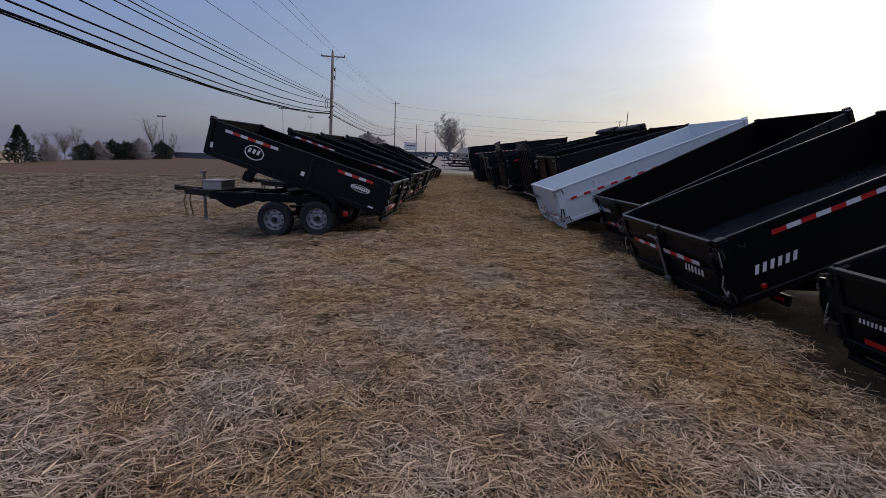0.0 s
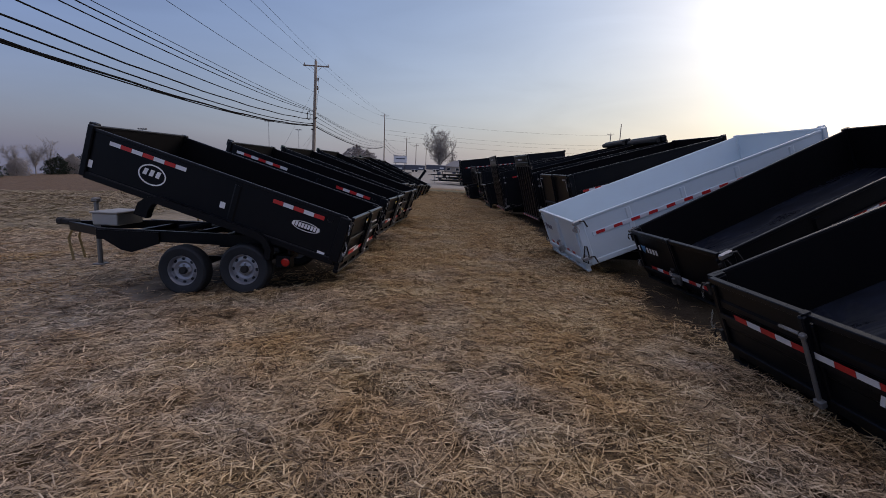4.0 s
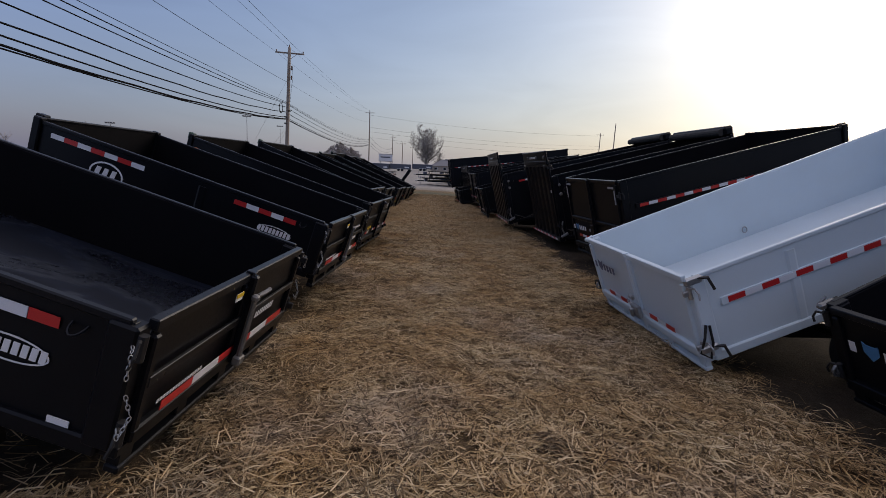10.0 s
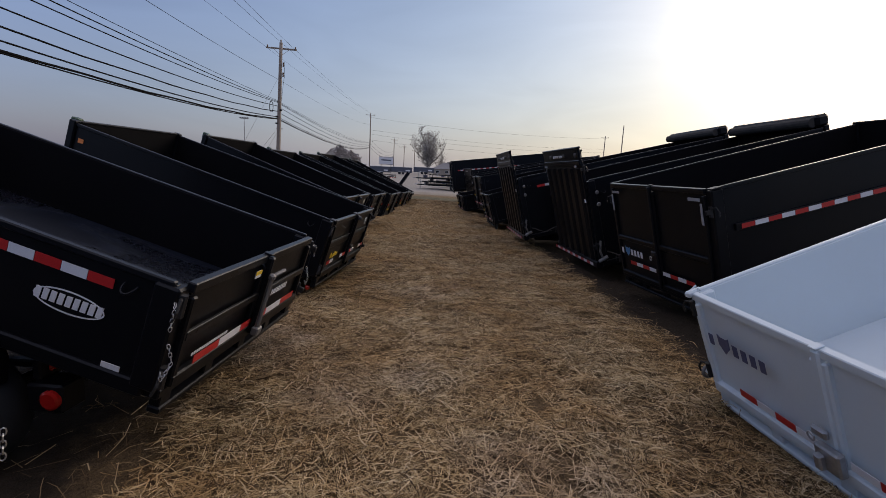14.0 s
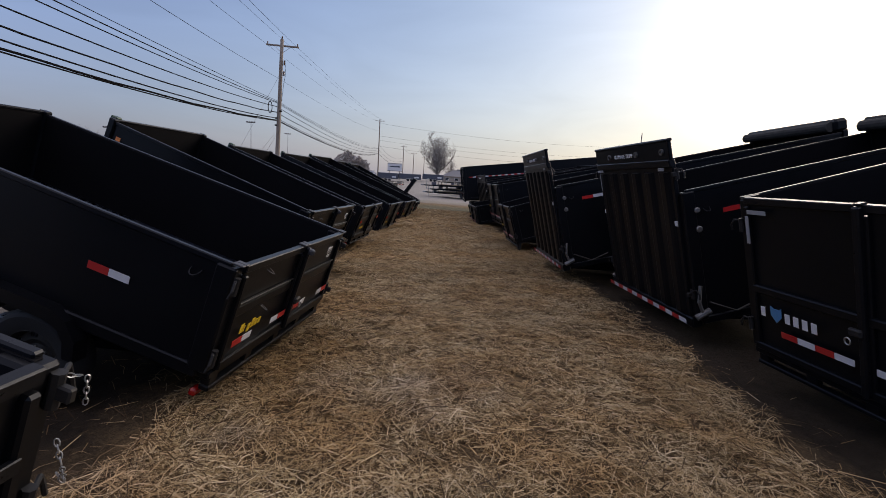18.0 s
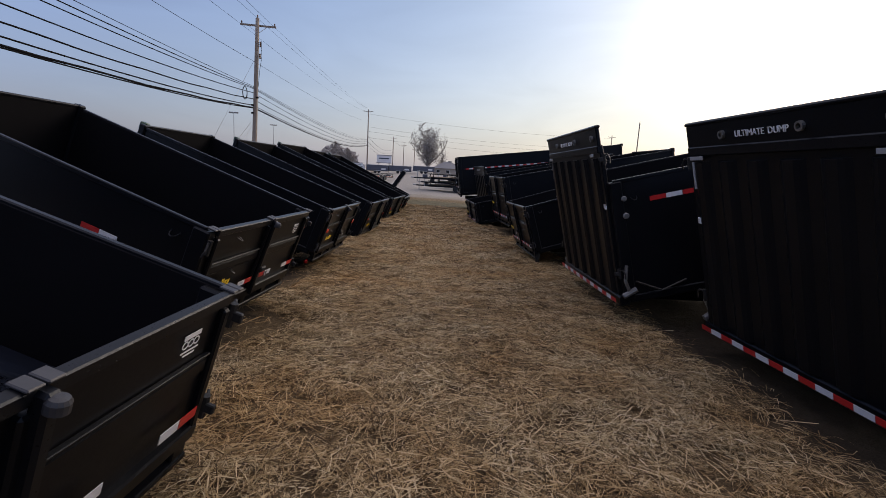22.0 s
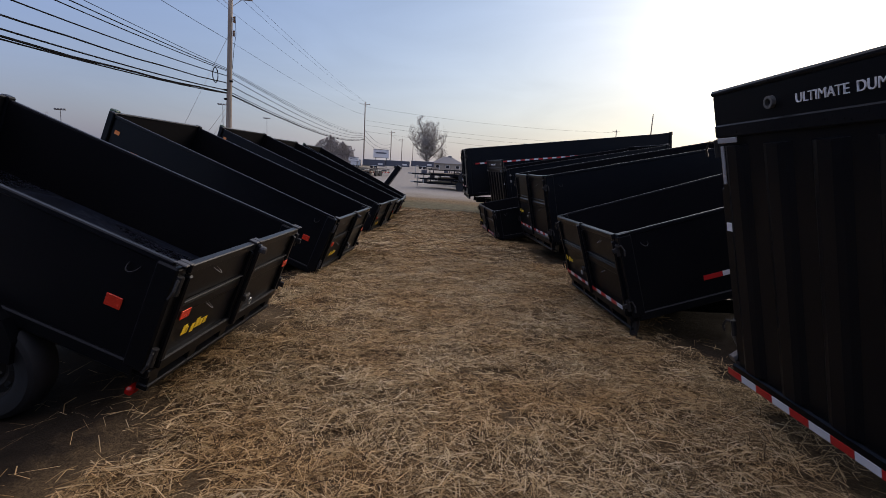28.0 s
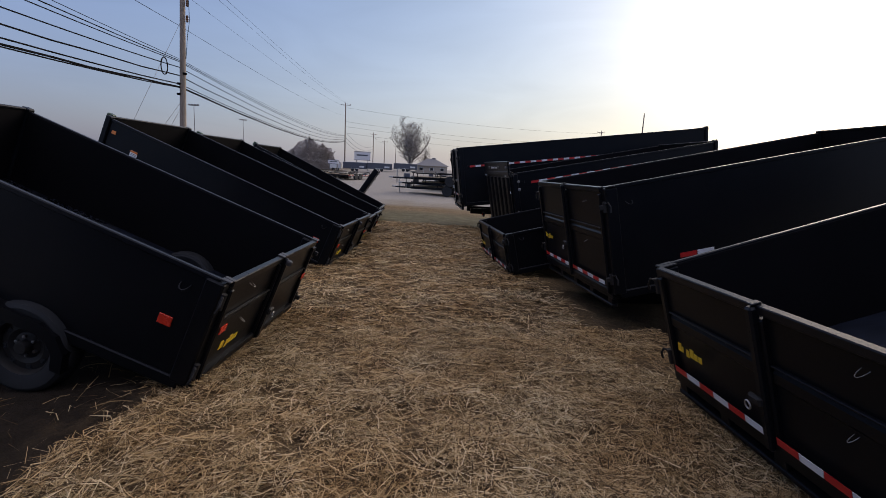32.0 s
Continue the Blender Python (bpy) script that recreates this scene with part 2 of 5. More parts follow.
def straw_blades():
    n = Nodes("cut_straw")
    geo = n.add("NewGeometry")
    col = n.ramp(geo.outputs["Random Per Island"], (0.0, (0.055, 0.035, 0.019)), (0.22, (0.14, 0.09, 0.042)), (0.45, (0.36, 0.25, 0.125)), (0.75, (0.63, 0.47, 0.265)), (1.0, (0.74, 0.60, 0.395)))
    patch = n.noise(0.5, 5.0, geo.outputs["Position"], 0.6)
    sep = n.add("SeparateXYZ")
    n.link(geo.outputs["Position"], sep.inputs[0])
    start = n.math("MULTIPLY_ADD", n.math("ADD", n.math("MULTIPLY", sep.outputs["X"], 0.45), n.math("MULTIPLY", sep.outputs["Y"], 0.30)), -0.055, 0.20)
    frost = n.ramp(n.math("ADD", patch, start), (0.50, (0, 0, 0)), (0.72, (1, 1, 1)))
    pale = n.mix(n.math("MULTIPLY", frost, 0.75), col, n.ramp(geo.outputs["Random Per Island"], (0.0, (0.10, 0.080, 0.062)), (0.45, (0.38, 0.318, 0.26)), (1.0, (0.71, 0.61, 0.52))))
    tan = n.ramp(n.noise(1.1, 4.0, geo.outputs["Position"]), (0.35, (0.82, 0.70, 0.56)), (0.65, (1.0, 1.0, 1.0)))
    n.base(n.mix(1.0, pale, tan, "MULTIPLY"))
    n.rough(0.7)
    n.b.inputs["Specular IOR Level"].default_value = 0.25
    return n.mat


def ground_cover():
    """Straw over earth along the aisle, frosted rough grass beside it, bare dark earth below the trailers darkened
    further for their shade, a gravel lot far ahead.
    """
    n = Nodes("straw_and_frosted_field")
    pos = n.coords(True)
    sep = n.add("SeparateXYZ")
    n.link(pos, sep.inputs[0])
    big = n.noise(0.35, 5.0, pos, 0.6)
    mid = n.noise(2.6, 6.0, pos, 0.65)
    mp = n.add("Mapping")
    mp.inputs["Scale"].default_value = (1, 1, 0.2)
    n.link(pos, mp.inputs["Vector"])
    fibre = n.noise(46.0, 7.0, mp.outputs[0], 0.75, 1.6)
    straw = n.ramp(fibre, (0.28, (0.030, 0.020, 0.012)), (0.45, (0.10, 0.065, 0.034)), (0.65, (0.27, 0.19, 0.10)), (0.9, (0.50, 0.40, 0.27)))
    frost = n.ramp(mid, (0.40, (0.27, 0.22, 0.165)), (0.62, (0.47, 0.43, 0.38)))
    frost = n.mix(n.math("MULTIPLY", fibre, 0.7), frost, (0.52, 0.47, 0.41))
    field = n.ramp(mid, (0.3, (0.060, 0.038, 0.025)), (0.7, (0.165, 0.108, 0.070)))
    # bare earth of the trailer rows, coloured near black for the shade under them
    shade_soil = n.ramp(n.noise(7.0, 7.0, pos, 0.7), (0.35, (0.009, 0.0065, 0.005)), (0.7, (0.030, 0.021, 0.015)))
    gravel = n.ramp(n.noise(9.0, 8.0, pos, 0.8), (0.3, (0.20, 0.185, 0.165)), (0.7, (0.36, 0.34, 0.31)))
    edge = n.math("MULTIPLY_ADD", big, 5.0, -2.5)
    rag = n.math("MULTIPLY_ADD", mid, 1.4, -0.7)

    def step(value, lo, hi):
        r = n.add("MapRange")
        n.link(value, r.inputs["Value"])
        r.inputs["From Min"].default_value, r.inputs["From Max"].default_value = lo, hi
        return r.outputs["Result"]

    left = n.math("ADD", n.math("MULTIPLY", sep.outputs["X"], -1.0), edge)
    to_frost = step(left, 2.2, 4.6)
    to_field = step(left, 12.5, 18.0)
    to_lot = step(n.math("ADD", sep.outputs["Y"], edge), 43.0, 47.0)
    near_left = n.math("SUBTRACT", 1.0, step(left, 9.0, 14.0))
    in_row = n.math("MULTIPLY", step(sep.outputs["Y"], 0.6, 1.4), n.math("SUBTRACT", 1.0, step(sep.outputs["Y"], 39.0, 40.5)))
    shade_soil_r = n.math("MULTIPLY", step(n.math("MULTIPLY_ADD", rag, 0.6, sep.outputs["X"]), 2.85, 3.35), n.math("SUBTRACT", 1.0, step(sep.outputs["X"], 8.0, 9.0)))
    shade_soil_l = n.math("MULTIPLY", n.math("MULTIPLY", step(n.math("MULTIPLY_ADD", sep.outputs["X"], -1.0, rag), 1.0, 1.6), n.math("SUBTRACT", 1.0, step(left, 3.6, 4.6))), step(n.math("ADD", sep.outputs["Y"], rag), 8.2, 9.0))
    c = n.mix(n.math("MULTIPLY", to_frost, 0.8), straw, frost)
    dry = n.ramp(fibre, (0.30, (0.09, 0.062, 0.035)), (0.5, (0.25, 0.185, 0.11)), (0.7, (0.42, 0.33, 0.20)))
    dry = n.mix(n.math("MULTIPLY", n.ramp(n.noise(0.8, 6.0, pos, 0.7), (0.4, (0, 0, 0)), (0.62, (1, 1, 1))), 0.75), dry, (0.13, 0.098, 0.06))
    outside = n.math("MAXIMUM", step(n.math("ADD", sep.outputs["X"], rag), 4.6, 6.5), step(n.math("MULTIPLY_ADD", sep.outputs["Y"], -1.0, rag), -0.2, 1.6))
    c = n.mix(n.math("MULTIPLY", outside, 0.9), c, n.mix(n.math("MULTIPLY", to_frost, 0.6), dry, frost))
    turf = n.ramp(n.noise(0.9, 6.0, pos, 0.7), (0.42, (0.075, 0.062, 0.035)), (0.6, (0.23, 0.185, 0.12)))
    c = n.mix(n.math("MULTIPLY", step(left, 6.0, 9.0), 0.75), c, turf)
    c = n.mix(to_field, c, field)
    c = n.mix(n.math("MULTIPLY", n.math("MULTIPLY", n.math("MAXIMUM", shade_soil_r, shade_soil_l), in_row), 0.93), c, shade_soil)
    c = n.mix(n.math("MULTIPLY", to_lot, near_left), c, gravel)
    band = n.math("MULTIPLY", step(n.math("ADD", sep.outputs["Y"], rag), 35.5, 37.0), n.math("SUBTRACT", 1.0, step(n.math("ADD", sep.outputs["Y"], rag), 40.0, 42.0)))
    c = n.mix(n.math("MULTIPLY", n.math("MULTIPLY", band, near_left), 0.8), c, n.ramp(mid, (0.35, (0.055, 0.058, 0.034)), (0.7, (0.13, 0.125, 0.075))))
    n.base(c)
    n.rough(0.9)
    n.b.inputs["Specular IOR Level"].default_value = 0.2
    n.bump(fibre, 0.7, 0.03)
    return n.mat


def field_grass():
    """Short dead grass: brown and frost-grey patches."""
    n = Nodes("dead_field_grass")
    geo = n.add("NewGeometry")
    col = n.ramp(geo.outputs["Random Per Island"], (0.0, (0.07, 0.05, 0.03)), (0.5, (0.20, 0.155, 0.095)), (1.0, (0.40, 0.33, 0.23)))
    patch = n.ramp(n.noise(0.30, 5.0, geo.outputs["Position"], 0.6), (0.40, (0, 0, 0)), (0.62, (1, 1, 1)))
    green = n.ramp(n.noise(0.75, 4.0, geo.outputs["Position"]), (0.5, (0, 0, 0)), (0.68, (1, 1, 1)))
    c = n.mix(n.math("MULTIPLY", patch, 0.55), col, (0.42, 0.37, 0.30))
    n.base(n.mix(n.math("MULTIPLY", green, 0.5), c, (0.10, 0.095, 0.05)))
    n.rough(0.85)
    n.b.inputs["Specular IOR Level"].default_value = 0.15
    return n.mat


M_TURF = field_grass()
M_STRAW = straw_blades()
M_GROUND = ground_cover()


# ---- builders ----
def finish(bm, name, smooth=False):
    me = bpy.data.meshes.new(name)
    bmesh.ops.recalc_face_normals(bm, faces=bm.faces)
    bm.to_mesh(me)
    bm.free()
    if smooth:
        me.polygons.foreach_set("use_smooth", [True] * len(me.polygons))
    return me


def part(name, bm, material, parent, label="", m=None, smooth=False):
    """Links a bmesh, or a mesh made before, as one object under a thing or under a part."""
    me = bm if isinstance(bm, bpy.types.Mesh) else finish(bm, name, smooth)
    if material is not None and not me.materials:
        me.materials.append(material)
    ob = new(name, me)
    ob.parent = parent
    if m is not None:
        ob.matrix_basis = m
    if label:
        ob["label"] = label
    return ob


def box(bm, c, s, bevel=0.0, m=None):
    """A box with centre c and size s, its edges rounded by bevel."""
    r = bmesh.ops.create_cube(bm, size=1.0)
    vs = r["verts"]
    bmesh.ops.scale(bm, vec=s, verts=vs)
    bmesh.ops.translate(bm, vec=c, verts=vs)
    if m is not None:
        bmesh.ops.transform(bm, matrix=m, verts=vs)
    if bevel:
        es = list({e for v in vs for e in v.link_edges})
        bmesh.ops.bevel(bm, geom=es, offset=bevel, segments=1, affect="EDGES", profile=0.5)
    return bm


def boxes(*items, bevel=0.0):
    bm = bmesh.new()
    for c, s in items:
        box(bm, c, s, bevel)
    return bm


def prism(bm, outline, depth, m=None):
    """An outline in the x z plane, drawn out along y from -depth/2 to depth/2."""
    a = [bm.verts.new((x, -depth / 2, z)) for x, z in outline]
    b = [bm.verts.new((x, depth / 2, z)) for x, z in outline]
    bm.faces.new(a)
    bm.faces.new(b[::-1])
    k = len(a)
    for i in range(k):
        bm.faces.new((a[i], b[i], b[(i + 1) % k], a[(i + 1) % k]))
    if m is not None:
        bmesh.ops.transform(bm, matrix=m, verts=a + b)
    return bm


def tube(bm, points, radius, sides=6, closed=False):
    """A round bar along points; radius is one number or one for each point."""
    pts = [Vector(p) for p in points]
    k = len(pts)
    rings = []
    side = None
    for i, p in enumerate(pts):
        d = (pts[(i + 1) % k] - pts[i - 1]) if closed else (pts[min(i + 1, k - 1)] - pts[max(i - 1, 0)])
        d.normalize()
        if side is None:
            side = d.orthogonal()
        side = (side - d * side.dot(d)).normalized()
        up = d.cross(side)
        r = radius[i] if isinstance(radius, (list, tuple)) else radius
        rings.append([bm.verts.new(p + (side * math.cos(2 * math.pi * j / sides) + up * math.sin(2 * math.pi * j / sides)) * r) for j in range(sides)])
    for i in range(k if closed else k - 1):
        a, b = rings[i], rings[(i + 1) % k]
        for j in range(sides):
            bm.faces.new((a[j], a[(j + 1) % sides], b[(j + 1) % sides], b[j]))
    if not closed:
        bm.faces.new(rings[0][::-1])
        bm.faces.new(rings[-1])
    return bm


def lathe(bm, profile, sides=24, axis="Y", caps=True):
    """A profile of (radius, along) turned about an axis."""
    rings = []
    for r, h in profile:
        ring = []
        for j in range(sides):
            a = 2 * math.pi * j / sides
            c, s = math.cos(a) * r, math.sin(a) * r
            ring.append(bm.verts.new((c, h, s) if axis == "Y" else (c, s, h)))
        rings.append(ring)
    for a, b in zip(rings, rings[1:]):
        for j in range(sides):
            bm.faces.new((a[j], a[(j + 1) % sides], b[(j + 1) % sides], b[j]))
    if caps:
        bm.faces.new(rings[0][::-1])
        bm.faces.new(rings[-1])
    return bm


def text_mesh(words, size, depth=0.003):
    cu = bpy.data.curves.new("lettering", "FONT")
    cu.body, cu.size, cu.extrude, cu.align_x = words, size, depth, "CENTER"
    ob = bpy.data.objects.new("lettering", cu)
    me = bpy.data.meshes.new_from_object(ob)
    bpy.data.objects.remove(ob)
    return me


def lie(x, y):
    """The height of the ground."""
    z = -0.06 - 0.07 * min(max(-x - 1.0, 0.0), 3.0) - 0.03 * max(-x - 4.0, 0.0) - 0.05 * max(-x - 63.0, 0.0)
    z -= 0.03 * min(max(x - 1.0, 0.0), 5.0)
    z += 0.013 * min(max(y - 45.0, 0.0), 120.0)
    return z


def hump(x, y):
    return 0.035 * noise.noise((x * 0.5, y * 0.5, 3.1)) + 0.018 * noise.noise((x * 1.9, y * 1.9, 7.7))


# ---- ground ----
def spread(lo, hi, step, far):
    mid = [lo + step * i for i in range(int(round((hi - lo) / step)) + 1)]
    d, a, b = step, lo, hi
    left, right = [], []
    while a > -far:
        d *= 1.35
        a -= d
        left.append(a)
    d = step
    while b < far:
        d *= 1.35
        b += d
        right.append(b)
    return left[::-1] + mid + right


def build_ground():
    xs, ys = spread(-9.0, 9.0, 0.3, 1500.0), spread(-5.0, 46.0, 0.3, 1800.0)
    verts = []
    for y in ys:
        for x in xs:
            near = -14 < x < 12 and -8 < y < 60
            verts.append((x, y, lie(x, y) + (hump(x, y) if near else 0.0)))
    w = len(xs)
    faces = [(j * w + i, j * w + i + 1, (j + 1) * w + i + 1, (j + 1) * w + i) for j in range(len(ys) - 1) for i in range(w - 1)]
    me = bpy.data.meshes.new("ground")
    me.from_pydata(verts, [], faces)
    me.materials.append(M_GROUND)
    me.polygons.foreach_set("use_smooth", [True] * len(me.polygons))
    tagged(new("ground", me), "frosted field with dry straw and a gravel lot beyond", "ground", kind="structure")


build_ground()


def build_straw(count, x0, x1, y0, y1, seed, length, width, bent=0.4, material=None, label="dry golden cut straw strewn over the aisle", category="straw"):
    """Loose cut stalks lying on the ground, as one heap of stuff: some straight, some bent once."""
    rng = np.random.default_rng(seed)
    x = rng.uniform(x0, x1, count)
    y = rng.uniform(y0, y1, count)

    def field(ax, ay, f, h):
        return np.array([noise.noise((a * f, b * f, h)) for a, b in zip(ax, ay)])

    ragged = field(x, y, 0.9, 4.0)
    thin = rng.random(count)
    edge = x + 0.5 * ragged
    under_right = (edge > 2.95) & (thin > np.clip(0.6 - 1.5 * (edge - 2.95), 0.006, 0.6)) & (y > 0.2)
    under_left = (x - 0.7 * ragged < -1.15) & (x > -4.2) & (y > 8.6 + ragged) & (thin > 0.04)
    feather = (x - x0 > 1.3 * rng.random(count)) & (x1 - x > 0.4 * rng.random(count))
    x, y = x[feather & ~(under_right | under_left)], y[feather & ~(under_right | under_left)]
    clump = field(x, y, 4.2, 21.0)
    keep = clump + 0.62 > 0.8 * rng.random(len(x))
    x, y, clump = x[keep], y[keep], clump[keep]
    k = len(x)
    base = np.array([lie(a, b) + hump(a, b) for a, b in zip(x, y)])
    tuft = np.maximum(0.0, field(x, y, 1.3, 9.0))
    heap = np.maximum(0.0, field(x, y, 2.7, 33.0) + 0.15)
    swirl = field(x, y, 1.7, 15.0)
    ang = swirl * 2.2 + rng.normal(0, 1.6, k)
    ln = length * rng.uniform(0.3, 1.3, k)
    wd = width * rng.uniform(0.5, 1.35, k)
    rise = rng.normal(0.0, 0.06, k) + 0.20 * (rng.random(k) < 0.04) + 0.30 * tuft * rng.random(k)
    z0 = base + 0.004 + rng.random(k) * (0.022 + 0.05 * tuft + 0.05 * np.maximum(clump, 0) + 0.07 * heap)
    kink = rng.normal(0.0, 0.5, k)
    roll = rng.normal(0, 0.5, (3, k)) * wd * 0.5
    curl = np.abs(rng.normal(0.0, 0.014, k)) + 0.004

    def cross(idx, f):
        a = ang[idx] + (kink[idx] if f > 0 else 0.0)
        w = wd[idx] * (1.0 if f <= 0 else 0.8)
        px, py = x[idx] + np.cos(a) * ln[idx] * f, y[idx] + np.sin(a) * ln[idx] * f
        pz = np.maximum(z0[idx] + ln[idx] * f * rise[idx] + curl[idx] * (1 - 4 * f * f), base[idx] + 0.002)
        ox, oy, tilt = -np.sin(a) * w / 2, np.cos(a) * w / 2, roll[int(2 * f) + 1, idx]
        return [np.stack([px - ox, py - oy, pz - tilt], 1), np.stack([px + ox, py + oy, pz + tilt], 1)]

    two = rng.random(k) < bent
    ib, ist = np.nonzero(two)[0], np.nonzero(~two)[0]
    kink[ist] = 0.0
    vb = np.stack(cross(ib, -0.5) + cross(ib, 0.0) + cross(ib, 0.5), 1).reshape(-1, 3)
    vs = np.stack(cross(ist, -0.5) + cross(ist, 0.5), 1).reshape(-1, 3)
    fb = (np.arange(len(ib))[:, None, None] * 6 + np.array([[0, 1, 3, 2], [2, 3, 5, 4]])[None]).reshape(-1)
    fs = (np.arange(len(ist))[:, None] * 4 + np.array([[0, 1, 3, 2]])).reshape(-1) + len(vb)
    v, faces = np.concatenate([vb, vs]), np.concatenate([fb, fs])
    me = bpy.data.meshes.new("straw")
    me.vertices.add(len(v))
    me.vertices.foreach_set("co", v.ravel())
    me.loops.add(len(faces))
    me.loops.foreach_set("vertex_index", faces.astype(np.int32))
    me.polygons.add(len(faces) // 4)
    me.polygons.foreach_set("loop_start", np.arange(0, len(faces), 4, dtype=np.int32))
    me.update()
    me.validate()
    me.materials.append(material or M_STRAW)
    return tagged(new(category.replace(" ", "_"), me), label, category, kind="stuff")


build_straw(390000, -3.6, 3.9, 0.2, 9.8, 11, 0.20, 0.0058, 0.4)
build_straw(170000, -12.5, -2.6, 0.6, 15.5, 13, 0.20, 0.0085, 0.1)
build_straw(520000, -2.4, 3.8, 9.5, 27.5, 12, 0.19, 0.0042, 0.6)
build_straw(70000, -1.7, 2.8, 27.0, 37.0, 14, 0.19, 0.0085, 0.1)
build_straw(110000, -36.0, -10.0, 2.0, 36.0, 15, 0.24, 0.022, 0.0, M_TURF, "short dead brown grass of the field", "field grass")

# ---- dump trailers ----
MESH = {}


def cached(key, make, material):
    if key not in MESH:
        MESH[key] = finish(make(), key[0] if isinstance(key, tuple) else key, smooth=False)
        MESH[key].materials.append(material)
    return MESH[key]


def shade_smooth(me, angle=35):
    me.polygons.foreach_set("use_smooth", [True] * len(me.polygons))
    me.set_sharp_from_angle(angle=radians(angle))
    return me


def tyre_bm():
    bm = bmesh.new()
    lathe(bm, [(0.20, -0.085), (0.235, -0.10), (0.30, -0.105), (0.325, -0.09), (0.338, -0.06), (0.34, -0.02), (0.34, 0.02), (0.338, 0.06), (0.325, 0.09), (0.30, 0.105), (0.235, 0.10), (0.20, 0.085), (0.205, 0.0), (0.20, -0.085)], 32, caps=False)
    return bm


def rim_bm():
    bm = bmesh.new()
    lathe(bm, [(0.205, -0.08), (0.215, 0.075), (0.20, 0.088), (0.188, 0.07), (0.18, 0.035), (0.130, 0.046), (0.095, 0.028), (0.075, 0.040), (0.03, 0.045)], 32)
    return bm


def wheel(root, x, y, out, z, dark=False):
    """A steel spoked trailer wheel; out is the side that it faces."""
    turn_out = pose(x, y, z, 0, 0, 0 if out > 0 else 180)
    w = part("wheel", shade_smooth(cached("tyre", tyre_bm, M_TYRE)), None, root, "black rubber trailer tyre", turn_out)
    part("rim", shade_smooth(cached(("rim", dark), rim_bm, M_IRON if dark else M_RIM)), None, w, "dark steel rim" if dark else "silver steel spoke rim")
    for i in range(8):
        a = 2 * math.pi * i / 8
        me = cached("spoke_slot", lambda: boxes(((0.152, 0.040, 0), (0.040, 0.012, 0.048)), bevel=0.010), M_TYRE)
        part("slot", me, None, w, "", pose(0, 0, 0, 0, math.degrees(a), 0))
    def cap():
        bm = bmesh.new()
        return lathe(bm, [(0.050, 0.03), (0.050, 0.085), (0.042, 0.098), (0.030, 0.10), (0.012, 0.096)], 16)
    part("hub_cap", shade_smooth(cached("hub_cap", cap, M_IRON)), None, w, "dark hub cap")
    for i in range(6):
        a = 2 * math.pi * (i + 0.5) / 6
        me = cached("lug_nut", lambda: lathe(bmesh.new(), [(0.012, 0.03), (0.012, 0.058), (0.006, 0.062)], 6), M_STEEL)
        part("lug_nut", me, None, w, "", pose(0.072 * math.cos(a), 0, 0.072 * math.sin(a)))
    return w


def tape(parent, m, length, seg, height=0.052, start=0):
    """Red and white reflective tape along x in the plane y = 0, each piece a mesh."""
    k = max(1, int(round(length / seg)))
    for i in range(k):
        red = (i + start) % 2 == 0
        key = ("tape", red, round(seg, 3), height)
        me = cached(key, lambda: boxes(((0, 0, 0), (seg - 0.004, 0.003, height))), M_TAPE_R if red else M_TAPE_W)
        part("reflective_tape", me, None, parent, "red reflective tape" if red else "silver white reflective tape", m @ pose((i + 0.5) * seg, 0, 0))


def bars(parent, m, width, height, count, material, label, lean=0.25, name="decal", fill=0.6):
    """A brand mark as plain slanted blocks in its colour, each a mesh."""
    step = width / count

    def block():
        bm = bmesh.new()
        b = step * fill
        return prism(bm, [(0, 0), (b, 0), (b + lean * height, height), (lean * height, height)], 0.003)

    me = cached((name, round(step, 4), height, lean, fill, material.name), block, material)
    for i in range(count):
        part(name, me, None, parent, label, m @ pose(i * step, 0, 0))


def ring(parent, m, rx, rz, width, material, label, name="emblem_ring"):
    bm = bmesh.new()
    k = 28
    o = [bm.verts.new((rx * math.cos(2 * math.pi * i / k), 0, rz * math.sin(2 * math.pi * i / k))) for i in range(k)]
    n = [bm.verts.new(((rx - width) * math.cos(2 * math.pi * i / k), 0, (rz - width) * math.sin(2 * math.pi * i / k))) for i in range(k)]
    for i in range(k):
        bm.faces.new((o[i], o[(i + 1) % k], n[(i + 1) % k], n[i]))
    r = bmesh.ops.extrude_face_region(bm, geom=list(bm.faces))
    bmesh.ops.translate(bm, vec=(0, 0.002, 0), verts=[v for v in r["geom"] if isinstance(v, bmesh.types.BMVert)])
    return part(name, bm, material, parent, label, m)


def shield(parent, m, size, material, label):
    bm = bmesh.new()
    prism(bm, [(-0.5 * size, 0.6 * size), (-0.25 * size, 0.45 * size), (0.25 * size, 0.45 * size), (0.5 * size, 0.6 * size), (0.48 * size, -0.1 * size), (0, -0.62 * size), (-0.48 * size, -0.1 * size)], 0.004)
    return part("shield_emblem", bm, material, parent, label, m)


def chain(parent, points, pitch=0.021, name="chain"):
    """Thin chain links set one after another along a bent line."""
    bm = bmesh.new()
    i = 0
    for a, b in zip(points, points[1:]):
        a, b = Vector(a), Vector(b)
        u = (b - a).normalized()
        for k in range(max(1, int((b - a).length / pitch))):
            p = a + u * (pitch * (k + 0.5))
            s = u.orthogonal().normalized()
            s = u.cross(s) if i % 2 else s
            i += 1
            tube(bm, [p + u * (pitch * 0.68 * math.cos(t)) + s * (0.0075 * math.sin(t)) for t in [2 * math.pi * j / 8 for j in range(8)]], 0.0024, 4, True)
    return part(name, bm, M_GALV, parent, "thin galvanised steel chain")


